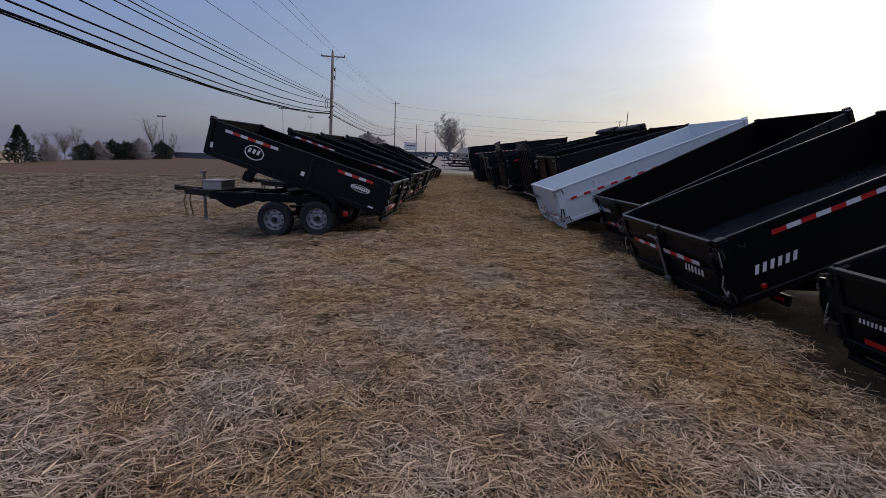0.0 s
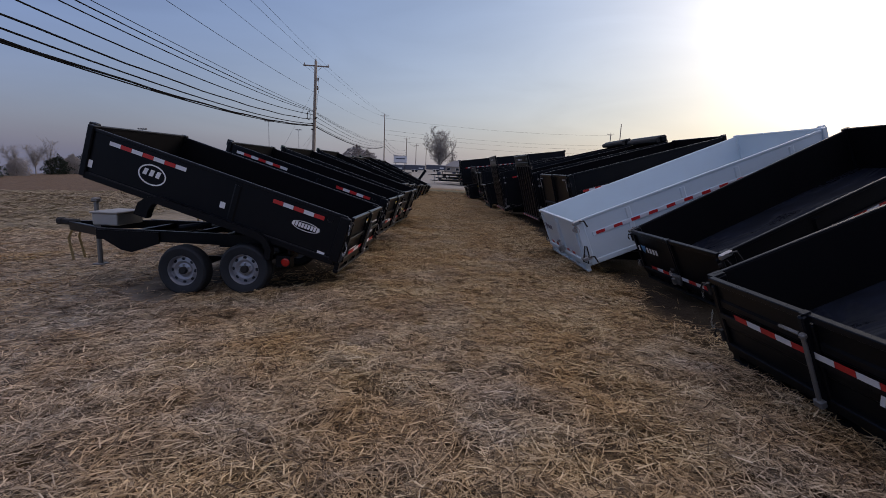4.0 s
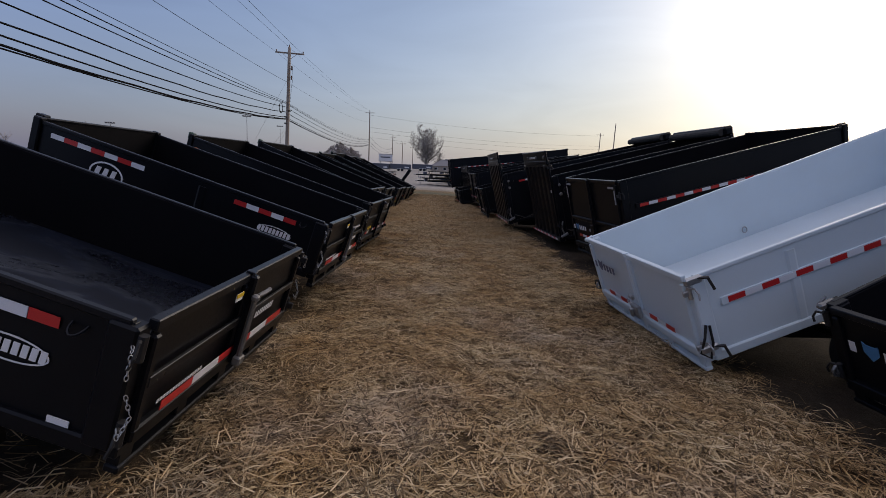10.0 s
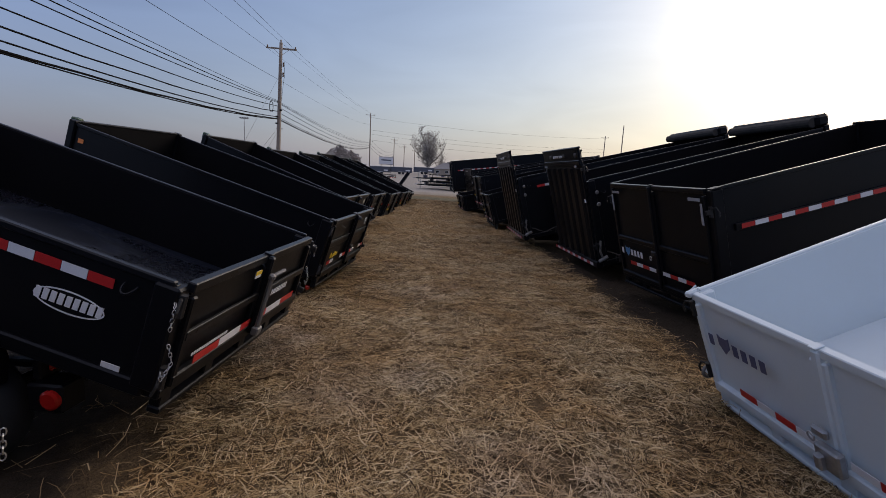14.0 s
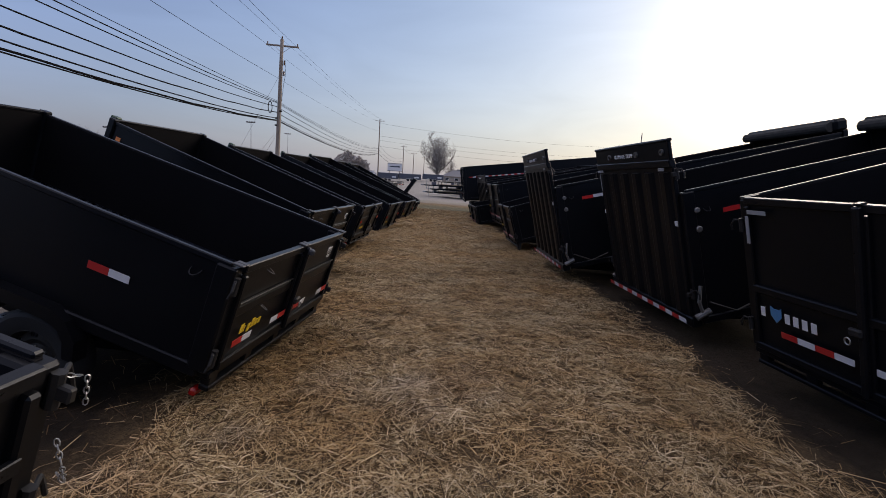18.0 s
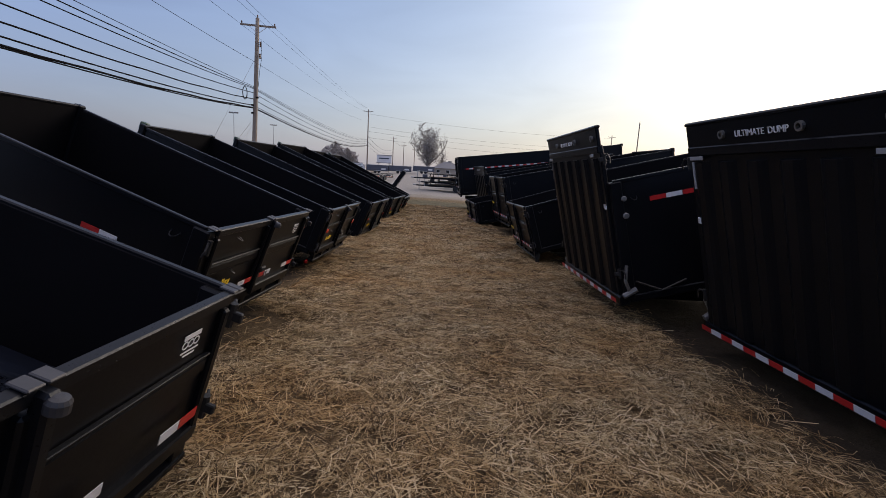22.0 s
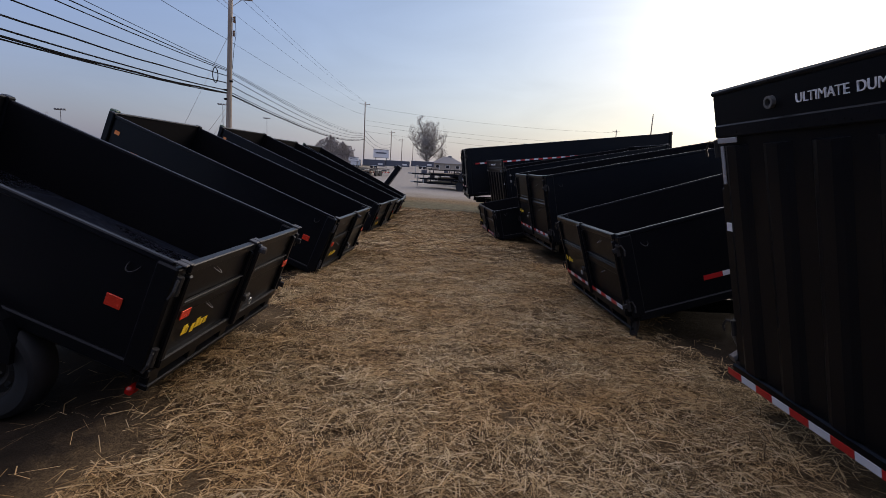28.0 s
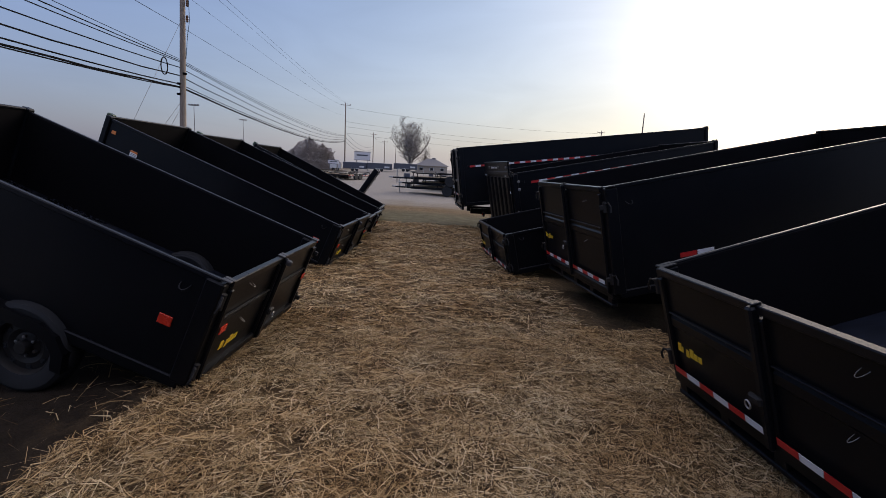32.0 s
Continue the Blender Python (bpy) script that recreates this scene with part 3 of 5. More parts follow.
def latch(parent, m, material, name="latch"):
    """A small barrel hinge with a hook handle on a corner post."""
    bm = bmesh.new()
    tube(bm, [(0, 0, -0.06), (0, 0, 0.06)], 0.022, 8)
    box(bm, (0.03, 0.0, 0), (0.06, 0.03, 0.05), 0.006)
    tube(bm, [(0, 0.02, 0.04), (-0.02, 0.06, 0.05), (-0.03, 0.09, 0.0), (-0.02, 0.1, -0.05)], 0.009, 6)
    return part(name, bm, material, parent, "steel latch and hinge", m)


def loop_handle(parent, m, material, w=0.14, h=0.07, name="handle", thick=0.006):
    """A bent rod that stands out from a face and droops."""
    bm = bmesh.new()
    tube(bm, [(w / 2 * math.cos(t), 0.05 * math.sin(t), -h * math.sin(t)) for t in [math.pi * i / 9 for i in range(10)]], thick, 6)
    return part(name, bm, material, parent, "", m)


def dump_trailer(spec, style, gate=0.0, group="row of dump trailers", label="", marks=True, tarp=False, leg=False, cord=False):
    """A tandem dump trailer with its bed raised; spec: middle of the tailgate's top edge, yaw, dump angle, width, length and height of the bed, lean."""
    x, y, z, yaw, dump, W, L, H, lean, row = spec
    s = -1.0 if row == "left" else 1.0
    nv = -s
    a, yw = radians(dump), radians(yaw)
    fh = Vector((s * math.cos(yw), math.sin(yw), 0))
    gate = gate or H
    rb = Vector((x, y, z)) + fh * (gate * math.sin(a)) - Vector((0, 0, gate * math.cos(a)))
    g = lie(rb.x + fh.x, rb.y) + 0.02
    paint = M_WHITE if style == "white" else M_BLACK
    bed_paint = M_WHITE if style == "white" else M_BED
    wall_paint = M_WHITE if style == "white" else M_WALL
    rail_paint = M_WHITE if style == "white" else M_RAIL
    hard = M_GALV if style == "white" else M_IRON
    root = new("dump_trailer")
    root.matrix_basis = pose(rb.x, rb.y, g, 0, 0, math.degrees(math.atan2(fh.y, fh.x)))
    tagged(root, label, "dump trailer", group)
    B = pose(0, 0, rb.z - g, -lean * s, 0, 0) @ pose(0, 0, 0, 0, -dump, 0)
    T, D, R = 0.035, 0.05, 0.040  # wall thickness, floor depth, rail size
    # bed
    part("bed_floor", boxes(((L / 2, 0, D / 2 - 0.002), (L, W - 2 * T - 0.004, D))), bed_paint, root, "scuffed steel bed floor", B)
    near = far = None
    for sv in (nv, -nv):
        bm = boxes(((L / 2, sv * (W / 2 - T / 2), H / 2 - 0.01), (L, T, H - 0.02)), bevel=0.003)
        sw = part("side_wall", bm, wall_paint if sv != nv else paint, root, "", B)
        part("top_rail", boxes(((L / 2, sv * (W / 2 - R / 2 + 0.012), H + R / 2 - 0.042), (L - 0.02, R, R)), bevel=0.007), rail_paint, sw, "painted tube top rail")
        part("bottom_rail", boxes(((L / 2, sv * (W / 2 - 0.01), 0.0), (L - 0.06, 0.07, 0.09)), bevel=0.01), paint, sw)
        ribs = {"cam": (0.42,), "white": (0.2, 0.42, 0.64, 0.86), "bwise": (0.3, 0.6, 0.9)}.get(style, ())
        for f in ribs:
            deep = 0.012 if style in ("cam", "white") else 0.03
            bm = bmesh.new()
            prism(bm, [(-0.05, 0.0), (0.05, 0.0), (0.028, deep), (-0.028, deep)], H - 0.14)
            m = pose(L * f, sv * (W / 2 + 0.001), H / 2 - 0.02) @ Matrix(((1, 0, 0, 0), (0, 0, sv, 0), (0, 1, 0, 0), (0, 0, 0, 1)))
            bmesh.ops.transform(bm, matrix=m, verts=bm.verts)
            part("side_rib", bm, paint, sw)
        if sv == nv:
            near = sw
        else:
            far = sw
    fw = part("front_wall", boxes(((L - T / 2, 0, H / 2), (T, W - 0.006, H + 0.02)), bevel=0.003), wall_paint, root, "", B)
    part("top_rail", boxes(((L - 0.02, 0, H + 0.004), (0.042, W + 0.03, 0.036)), bevel=0.01), paint, fw)
    for sv in (1, -1):
        part("corner_post", boxes(((L - 0.02, sv * (W / 2 - 0.01), H / 2), (0.09, 0.09, H + 0.05)), bevel=0.012), paint, fw)
    # rear corner posts with their hinges
    post_w = 0.10
    post_h = H if style == "ultimate" else gate
    for sv in (nv, -nv):
        p = part("rear_post", boxes(((0.032, sv * (W / 2 - 0.02), post_h / 2 - 0.01), (0.136, post_w, post_h - 0.03)), bevel=0.012), paint, root, "", B)
        if style == "bigtex" and row == "left":
            for k in (0.030, 0.078):
                part("post_cap", boxes(((-0.03, sv * (W / 2 + 0.03 - k), gate + 0.002), (0.075, 0.042, 0.012)), bevel=0.004), M_CAP, p, "worn grey steel cap strip")
        elif style in ("tall", "beast", "bwise", "bigtex"):
            part("post_cap", boxes(((0.03, sv * (W / 2 - 0.02), H - 0.012), (0.12, post_w + 0.004, 0.016)), bevel=0.005), paint, p)
        for f in (0.82, 0.16):
            latch(p, pose(-0.05, sv * (W / 2 + 0.005), gate * f, 0, 0, 0 if sv > 0 else 180), hard if sv == nv else M_IRON)
        if style in ("cam", "beast"):
            v = sv * (W / 2 + 0.05)
            chain(p, [(-0.04, v, gate * 0.86), (-0.07, v + sv * 0.05, gate * 0.84), (-0.08, v + sv * 0.06, gate * 0.66)])
            chain(p, [(-0.06, v, gate * 0.50), (-0.10, v, gate * 0.36), (-0.09, v + sv * 0.04, gate * 0.22), (-0.06, v + sv * 0.02, gate * 0.30)])
        if style not in ("white", "tall", "bwise"):
            loop_handle(p, pose(0.22, sv * (W / 2), H * 0.84, 0, 0, 0 if sv > 0 else 180), M_RAIL, 0.07, 0.035, name="tarp_hook")
    # tailgate: two doors in tube frames
    gw = W - 0.10
    gx = -0.045
    if style == "ultimate":
        panel = part("tailgate", boxes(((gx, 0, gate / 2 - 0.12), (0.05, gw, gate - 0.25)), bevel=0.006), paint, root, "tall ribbed black steel tailgate", B)
        for i in range(6):
            v = (i - 2.5) / 6 * gw
            bm = bmesh.new()
            prism(bm, [(-0.12, 0.0), (0.12, 0.0), (0.085, 0.024), (0.045, 0.038), (-0.045, 0.038), (-0.085, 0.024)], gate - 0.42)
            m = pose(gx - 0.024, v, gate / 2 - 0.14) @ Matrix(((0, 0, -1, 0), (1, 0, 0, 0), (0, 1, 0, 0), (0, 0, 0, 1)))
            bmesh.ops.transform(bm, matrix=m, verts=bm.verts)
            part("pressed_rib", bm, paint, panel)
        part("gate_rail", boxes(((gx - 0.012, 0, gate - 0.25), (0.075, gw + 0.005, 0.09)), bevel=0.012), rail_paint, panel)
        flap = part("top_flap", boxes(((gx - 0.018, 0, gate - 0.12), (0.045, gw + 0.01, 0.22)), bevel=0.01), paint, panel, "black steel top flap with white lettering")
        part("flap_cap", boxes(((gx - 0.018, 0, gate + 0.002), (0.065, gw + 0.03, 0.035)), bevel=0.012), rail_paint, flap)
        for words, v in (("ULTIMATE", 0.21), ("DUMP", -0.09)):
            part("lettering", cached_text(words, 0.072), None, flap, "white block lettering", pose(gx - 0.045, v, gate - 0.15, 90, 0, -90))
        for v in (-0.44 * gw, 0.25 * gw, -0.14 * gw):
            bm = bmesh.new()
            lathe(bm, [(0.022, 0.0), (0.036, 0.0), (0.036, 0.03), (0.022, 0.03), (0.022, 0.0)], 14, caps=False)
            bmesh.ops.transform(bm, matrix=pose(gx - 0.066, v, gate - 0.12, 0, 0, -90), verts=bm.verts)
            part("ring_mount", bm, M_STEEL, flap)
        tape(panel, pose(gx - 0.10, gw / 2 + 0.02, 0.02, 0, 0, -90), gw + 0.06, 0.155)
        part("rear_sill", boxes(((-0.03, 0, -0.01), (0.12, gw + 0.12, 0.12)), bevel=0.012), paint, root, "", B)
        for v in (-1, 1):
            bm = bmesh.new()
            box(bm, (gx - 0.068, v * (gw * 0.5 - 0.16), gate - 0.31), (0.008, 0.20 if v != nv else 0.12, 0.034), 0.002)
            part("reflective_label", bm, M_GREYTAPE, panel, "silver reflective corner mark")
            if v != nv:
                bm = bmesh.new()
                box(bm, (gx - 0.032, v * (gw * 0.5 - 0.045), gate - 0.48), (0.01, 0.032, 0.26), 0.002)
                part("reflective_label", bm, M_GREYTAPE, panel, "silver reflective corner mark")
            bm = bmesh.new()
            box(bm, (gx - 0.03, v * (gw * 0.5 - 0.06), gate * 0.55), (0.01, 0.085, 0.06), 0.002)
            part("safety_label", bm, M_DECAL, panel, "white safety label")
            # turn-buckle arms beside the gate
            bm = bmesh.new()
            tube(bm, [(0.02, v * (W / 2 + 0.05), 0.10), (-0.02, v * (W / 2 + 0.07), 0.24), (0.02, v * (W / 2 + 0.06), 0.42)], 0.02, 8)
            tube(bm, [(-0.06, v * (W / 2 + 0.05), 0.06), (0.1, v * (W / 2 + 0.06), 0.12)], 0.035, 8)
            part("gate_clamp", bm, M_LOCK, root, "worn steel over-centre clamp", B)
            for f, r in ((0.84, 0.032), (0.70, 0.036)):
                bm = bmesh.new()
                lathe(bm, [(r, 0), (r, 0.05), (r * 0.7, 0.058)], 14)
                bmesh.ops.transform(bm, matrix=pose(0.10, v * (W / 2 - 0.01), H * f, 0, 0, 0 if v > 0 else 180), verts=bm.verts)
                part("hinge_boss", bm, M_STEEL, root, "round steel hinge boss", B)
            tube_bm = bmesh.new()
            tube(tube_bm, [(0.12, v * (W / 2 + 0.02), 0.2), (0.4, v * (W / 2 + 0.05), 0.05), (0.7, v * (W / 2 + 0.03), 0.12)], 0.012, 6)
            part("hose", tube_bm, M_HOSE, root, "black hydraulic hose", B)
    else:
        for d, sd in enumerate((nv, -nv)):
            hw = gw / 2 - 0.012
            cy = sd * (gw / 4)
            door = part("tailgate_door", boxes(((gx + 0.012, cy, gate / 2), (0.012, hw - 0.05, gate - 0.08))), paint, root, "barn-door half of the tailgate", B)
            part("top_bar", boxes(((gx + 0.004, cy, gate - 0.03), (0.048, hw, 0.056)), bevel=0.006), rail_paint, door)
            part("door_frame", boxes(((gx, cy, 0.045), (0.06, hw, 0.07)), ((gx, cy - hw / 2 + 0.025, gate / 2 - 0.02), (0.052, 0.05, gate - 0.115)), ((gx, cy + hw / 2 - 0.025, gate / 2 - 0.02), (0.052, 0.05, gate - 0.115)), bevel=0.01), paint, door)
            if style == "tall":
                part("cross_bar", boxes(((gx - 0.004, cy, gate * 0.42), (0.05, hw - 0.04, 0.07)), bevel=0.01), paint, door)
            elif style in ("beast", "bigtex"):
                for f in (0.54,) if style == "bigtex" else (0.40, 0.66):
                    bm = bmesh.new()
                    prism(bm, [(-0.05, 0.0), (0.05, 0.0), (0.03, 0.014), (-0.03, 0.014)], hw - 0.12)
                    m = pose(gx + 0.005, cy, gate * f) @ Matrix(((0, 0, -1, 0), (0, 1, 0, 0), (-1, 0, 0, 0), (0, 0, 0, 1)))
                    bmesh.ops.transform(bm, matrix=m, verts=bm.verts)
                    part("pressed_rib", bm, paint, door)
            if style == "bigtex":
                if sd == nv:
                    loop_handle(door, pose(gx + 0.004, cy + sd * hw * 0.10, gate * 0.86, 0, 0, 90), M_LOCK, 0.040, 0.02, thick=0.0022)
                    loop_handle(door, pose(gx + 0.004, cy + sd * hw * 0.02, gate * 0.46, 0, 0, 90), M_LOCK, 0.026, 0.02, thick=0.0022)
                part("ledge", boxes(((gx - 0.008, cy, gate * 0.62), (0.022, hw - 0.12, 0.012)), bevel=0.003), rail_paint, door, "narrow pressed ledge")
                if row == "left" and marks and sd != nv:
                    # dealer's mark: a bar over three hoops and two fine lines
                    mv, mz = cy + sd * hw * 0.26, gate * 0.76
                    part("decal", boxes(((gx - 0.002, mv, mz + 0.045), (0.003, 0.115, 0.022))), M_DECAL, door, "white dealer mark bar")
                    for k in (-1, 0, 1):
                        ring(door, pose(gx - 0.002, mv + k * 0.038, mz + 0.008, 0, 0, -90), 0.021, 0.019, 0.006, M_DECAL, "white dealer mark hoop")
                    for k in (0, 1):
                        part("decal", boxes(((gx - 0.002, mv, mz - 0.026 - 0.018 * k), (0.003, 0.12 - 0.04 * k, 0.007))), M_DECAL, door, "fine white line")
            # tape along the foot of each door
            wide = {"cam": 0.28, "beast": 0.16, "bigtex": 0.15, "bwise": 0.16, "white": 0.16, "tall": 0.16}[style]
            n = {"cam": 3, "beast": 5, "bigtex": 2, "bwise": 4, "white": 4, "tall": 4}[style]
            low = {"beast": 0.55}.get(style, 0.16)
            if style == "bigtex" and row == "right":
                tape(door, pose(gx - 0.035, cy + 3 * 0.155, gate * 0.10 + 0.01, 0, 0, -90), 0.93, 0.155, height=0.045)
            elif style == "bigtex" and marks:
                for e in (1, -1):
                    tape(door, pose(gx - 0.035, cy + e * (hw / 2 - 0.20) + 0.13, gate * 0.24, 0, 0, -90), 0.26, 0.13, height=0.05, start=0 if e * nv > 0 else 1)
            elif style == "bigtex":
                part("reflector", boxes(((gx - 0.034, sd * (gw / 2 - 0.09), gate * 0.52), (0.008, 0.10, 0.06)), bevel=0.002), M_REFLEX, door, "orange-red reflector")
            else:
                tape(door, pose(gx - 0.035, cy + n * wide / 2 - sd * 0.12, gate * low + 0.02, 0, 0, -90), n * wide, wide, start=0 if d else (0 if style == "cam" else 1))
        # middle post, lock rod and hook
        slim = style in ("white", "bwise")
        part("middle_post", boxes(((gx - (0.012 if slim else 0.03), 0, gate / 2), (0.05 if slim else 0.06, 0.055, gate - 0.02)), bevel=0.012), rail_paint, root, "", B)
        if style == "bigtex" and row == "left":
            for k in (-1, 1):
                part("middle_cap", boxes(((gx + 0.004, k * 0.031, gate + 0.004), (0.066, 0.054, 0.012)), bevel=0.004), M_CAP, root, "worn grey steel cap strip", B)
            bm = bmesh.new()
            lathe(bm, [(0.033, 0.0), (0.033, 0.03), (0.026, 0.042), (0.012, 0.046)], 14, axis="Z")
            part("post_knob", bm, M_CAP, root, "rounded grey post end", B @ pose(gx - 0.066, 0, gate - 0.062))
        else:
            part("middle_cap", boxes(((gx - 0.01, 0, gate + 0.004), (0.06, 0.05, 0.012)), bevel=0.004), rail_paint, root, "", B)
        if style in ("cam", "beast"):
            bm = bmesh.new()
            tube(bm, [(gx - 0.085, nv * 0.03, 0.02), (gx - 0.085, nv * 0.03, gate - 0.12)], 0.017, 8)
            box(bm, (gx - 0.085, nv * 0.03, gate - 0.14), (0.045, 0.05, 0.045), 0.012)
            box(bm, (gx - 0.085, nv * 0.03, 0.06), (0.05, 0.08, 0.06), 0.008)
            tube(bm, [(gx - 0.09, 0.0, gate - 0.13), (gx - 0.12, -nv * 0.08, gate - 0.10), (gx - 0.09, -nv * 0.17, gate - 0.13)], 0.014, 6)
            part("lock_rod", bm, M_LOCK, root, "dull zinc cam lock rod", B)
            part("rib_bar", boxes(((gx - 0.02, 0, gate * 0.50), (0.02, gw - 0.06, 0.055)), bevel=0.004), rail_paint, root, "", B)
        else:
            bm = bmesh.new()
            box(bm, (gx - 0.065, -nv * 0.03, gate * 0.36), (0.035, 0.10, 0.06), 0.012)
            hasp = part("lock_hasp", bm, M_GALV if style == "white" else M_IRON, root, "steel hasp", B)
            bm = bmesh.new()
            tube(bm, [(gx - 0.09, -nv * 0.07 + 0.022 * math.cos(t), gate * 0.31 + 0.026 * math.sin(t)) for t in [2 * math.pi * i / 12 for i in range(12)]], 0.0055, 6, True)
            part("hasp_ring", bm, M_GALV, hasp, "bright steel ring")
        # slotted apron below the gate
        bm = boxes(((-0.02, 0, -0.13), (0.07, W - 0.08, 0.04)), ((0.0, 0, -0.02), (0.10, W - 0.02, 0.06)), bevel=0.008)
        for i in range(5):
            box(bm, (-0.015, (i - 2) * (W - 0.2) / 4, -0.075), (0.06, 0.10, 0.08), 0.006)
        part("rear_apron", bm, paint, root, "slotted rear apron", B)
    if leg:
        foot = B @ Vector((0.02, nv * (W / 2 - 0.08), -0.05))
        bm = bmesh.new()
        tube(bm, [(foot.x, foot.y, foot.z), (foot.x, foot.y, 0.03)], 0.04, 10)
        tube(bm, [(foot.x, foot.y, foot.z), (foot.x, foot.y, foot.z * 0.5)], 0.05, 10)
        box(bm, (foot.x, foot.y, 0.02), (0.17, 0.17, 0.018), 0.004)
        part("support_leg", bm, M_IRON, root, "dark steel support leg with a flat foot")
    if style in ("white", "bwise"):
        # over-centre latches with black grips, and a hose loop, at the near corner; a catch on the gate's foot
        for f in (0.92, 0.10):
            bm = bmesh.new()
            tube(bm, [(-0.02, nv * (W / 2 + 0.03), gate * f + 0.05), (0.10, nv * (W / 2 + 0.07), gate * f + 0.03), (0.13, nv * (W / 2 + 0.08), gate * f - 0.09)], [0.010, 0.015, 0.013], 8)
            part("grip_handle", bm, M_HOSE, root, "black rubber latch grip", B)
            bm = boxes(((-0.01, nv * (W / 2 + 0.03), gate * f + 0.03), (0.16, 0.05, 0.07)), bevel=0.015)
            part("latch_body", bm, M_GALV, root, "galvanised over-centre latch", B)
            bm = boxes(((-0.01, -nv * (W / 2 + 0.02), gate * f + 0.03), (0.13, 0.05, 0.05)), bevel=0.012)
            tube(bm, [(-0.06, -nv * (W / 2 + 0.05), gate * f + 0.02), (-0.02, -nv * (W / 2 + 0.09), gate * f + 0.01), (0.05, -nv * (W / 2 + 0.08), gate * f + 0.05)], 0.009, 6)
            part("corner_latch", bm, rail_paint if style == "white" else M_STEEL, root, "corner latch with a bent pin", B)
        bm = bmesh.new()
        tube(bm, [(0.0, nv * (W / 2 + 0.04), gate * 0.42), (-0.05, nv * (W / 2 + 0.06), gate * 0.28), (-0.09, nv * (W / 2 + 0.02), gate * 0.10), (-0.03, nv * (W / 2 + 0.05), gate * 0.03), (0.02, nv * (W / 2 + 0.05), gate * 0.20), (0.03, nv * (W / 2 + 0.04), gate * 0.40)], 0.012, 6)
        part("hose", bm, M_HOSE, root, "black looped hose", B)
        bm = boxes(((gx - 0.06, 0.0, gate * 0.16), (0.05, 0.16, 0.15)), ((gx - 0.10, 0.03, gate * 0.14), (0.04, 0.05, 0.10)), bevel=0.01)
        part("gate_catch", bm, M_GALV if style == "white" else M_STEEL, root, "galvanised gate catch", B)
        bm = bmesh.new()
        tube(bm, [(0.0, nv * (W / 2 + 0.018), gate * 0.12), (0.0, nv * (W / 2 + 0.018), gate * 0.88)], 0.008, 6)
        part("latch_rod", bm, M_GALV, root, "thin steel latch rod", B)
        bm = bmesh.new()
        tube(bm, [(-0.05 + 0.045 * math.cos(t), -nv * (W / 2 + 0.03), 0.10 + 0.045 * math.sin(t)) for t in [2 * math.pi * i / 12 for i in range(12)]], 0.014, 6, True)
        part("tow_ring", bm, M_STEEL, root, "dark steel ring", B)
    # wheel fenders along the foot of each side
    if style in ("cam", "bigtex") and row == "left":
        u0, u1 = 0.235 * L, 0.755 * L
        outer = [(u0 - 0.02, -0.24), (u0, -0.10), (u0 + 0.09, 0.01), (u0 + 0.22, 0.06), (u1 - 0.22, 0.06), (u1 - 0.09, 0.01), (u1, -0.10), (u1 + 0.02, -0.26)]
        inner = [(u1 - 0.15, -0.26), (u1 - 0.16, -0.13), (u1 - 0.19, -0.06), (u1 - 0.24, -0.03), (u0 + 0.24, -0.03), (u0 + 0.14, -0.06), (u0 + 0.08, -0.13), (u0 + 0.06, -0.24)]
        for sv in (nv, -nv):
            bm = bmesh.new()
            for i in range(7):
                prism(bm, [outer[i], outer[i + 1], inner[6 - i], inner[7 - i]], 0.11)
            bmesh.ops.translate(bm, vec=(0, sv * (W / 2 + 0.035), 0), verts=bm.verts)
            part("fender", bm, paint, root, "rounded black steel wheel fender", B)
        # round red lamps low on the rear posts
        if style == "bigtex":
            for sv in (nv, -nv):
                bm = boxes(((0.03, sv * (W / 2 - 0.05), -0.17), (0.05, 0.09, 0.06)), bevel=0.015)
                part("tail_lamp", bm, M_LAMP_R, root, "red tail lamp below the post", B)
    # sills below the floor
    for v in (-0.42, 0.42):
        part("bed_sill", boxes(((L / 2, v, -0.065), (L - 0.1, 0.07, 0.11)), bevel=0.006), paint, root, "", B)
    for i in range(5):
        part("cross_member", boxes(((L * (i + 0.6) / 5.2, 0, -0.03), (0.06, W - 0.1, 0.05)), bevel=0.005), paint, root, "", B)
    # side tape, marks and lamps
    sy = nv * (W / 2 + 0.008)
    flip = 0 if nv < 0 else 180

    def on_side(px, pz):
        return pose(px, sy, pz, 0, 0, flip)

    def side_run(x0, z0, length, sg, start=0):
        if nv < 0:
            tape(near, pose(x0, sy, z0), length, sg, start=start)
        else:
            tape(near, pose(x0 + length, sy, z0, 0, 0, 180), length, sg, start=start)

    if style == "cam":
        side_run(L * 0.62, H * 0.80, 1.05, 0.15, 1)
        side_run(0.30, H * 0.80, 0.70, 0.14, 0)
        ring(near, on_side(L * 0.74, H * 0.46), 0.19, 0.135, 0.018, M_DECAL, "white oval emblem outline")
        bars(near, on_side(L * 0.74 + nv * 0.13, H * 0.43), 0.26, 0.085, 3, M_DECAL, "white emblem blocks")
        ring(near, on_side(0.50, H * 0.51), 0.19, 0.062, 0.008, M_DECAL, "white oval mark outline")
        bars(near, on_side(0.50 + (0.185 if nv > 0 else -0.185), H * 0.47), 0.37, 0.060, 9, M_DECAL, "white slanted mark blocks", 0.12, fill=0.72)
        part("label_plate", boxes(((0.22, sy, H * 0.09), (0.10, 0.004, 0.04)),), M_DECAL, near, "small white label")
        part("label_plate", boxes(((L * 0.46, sy, H * 0.36), (0.07, 0.004, 0.08)),), M_DECAL, near, "small white label")
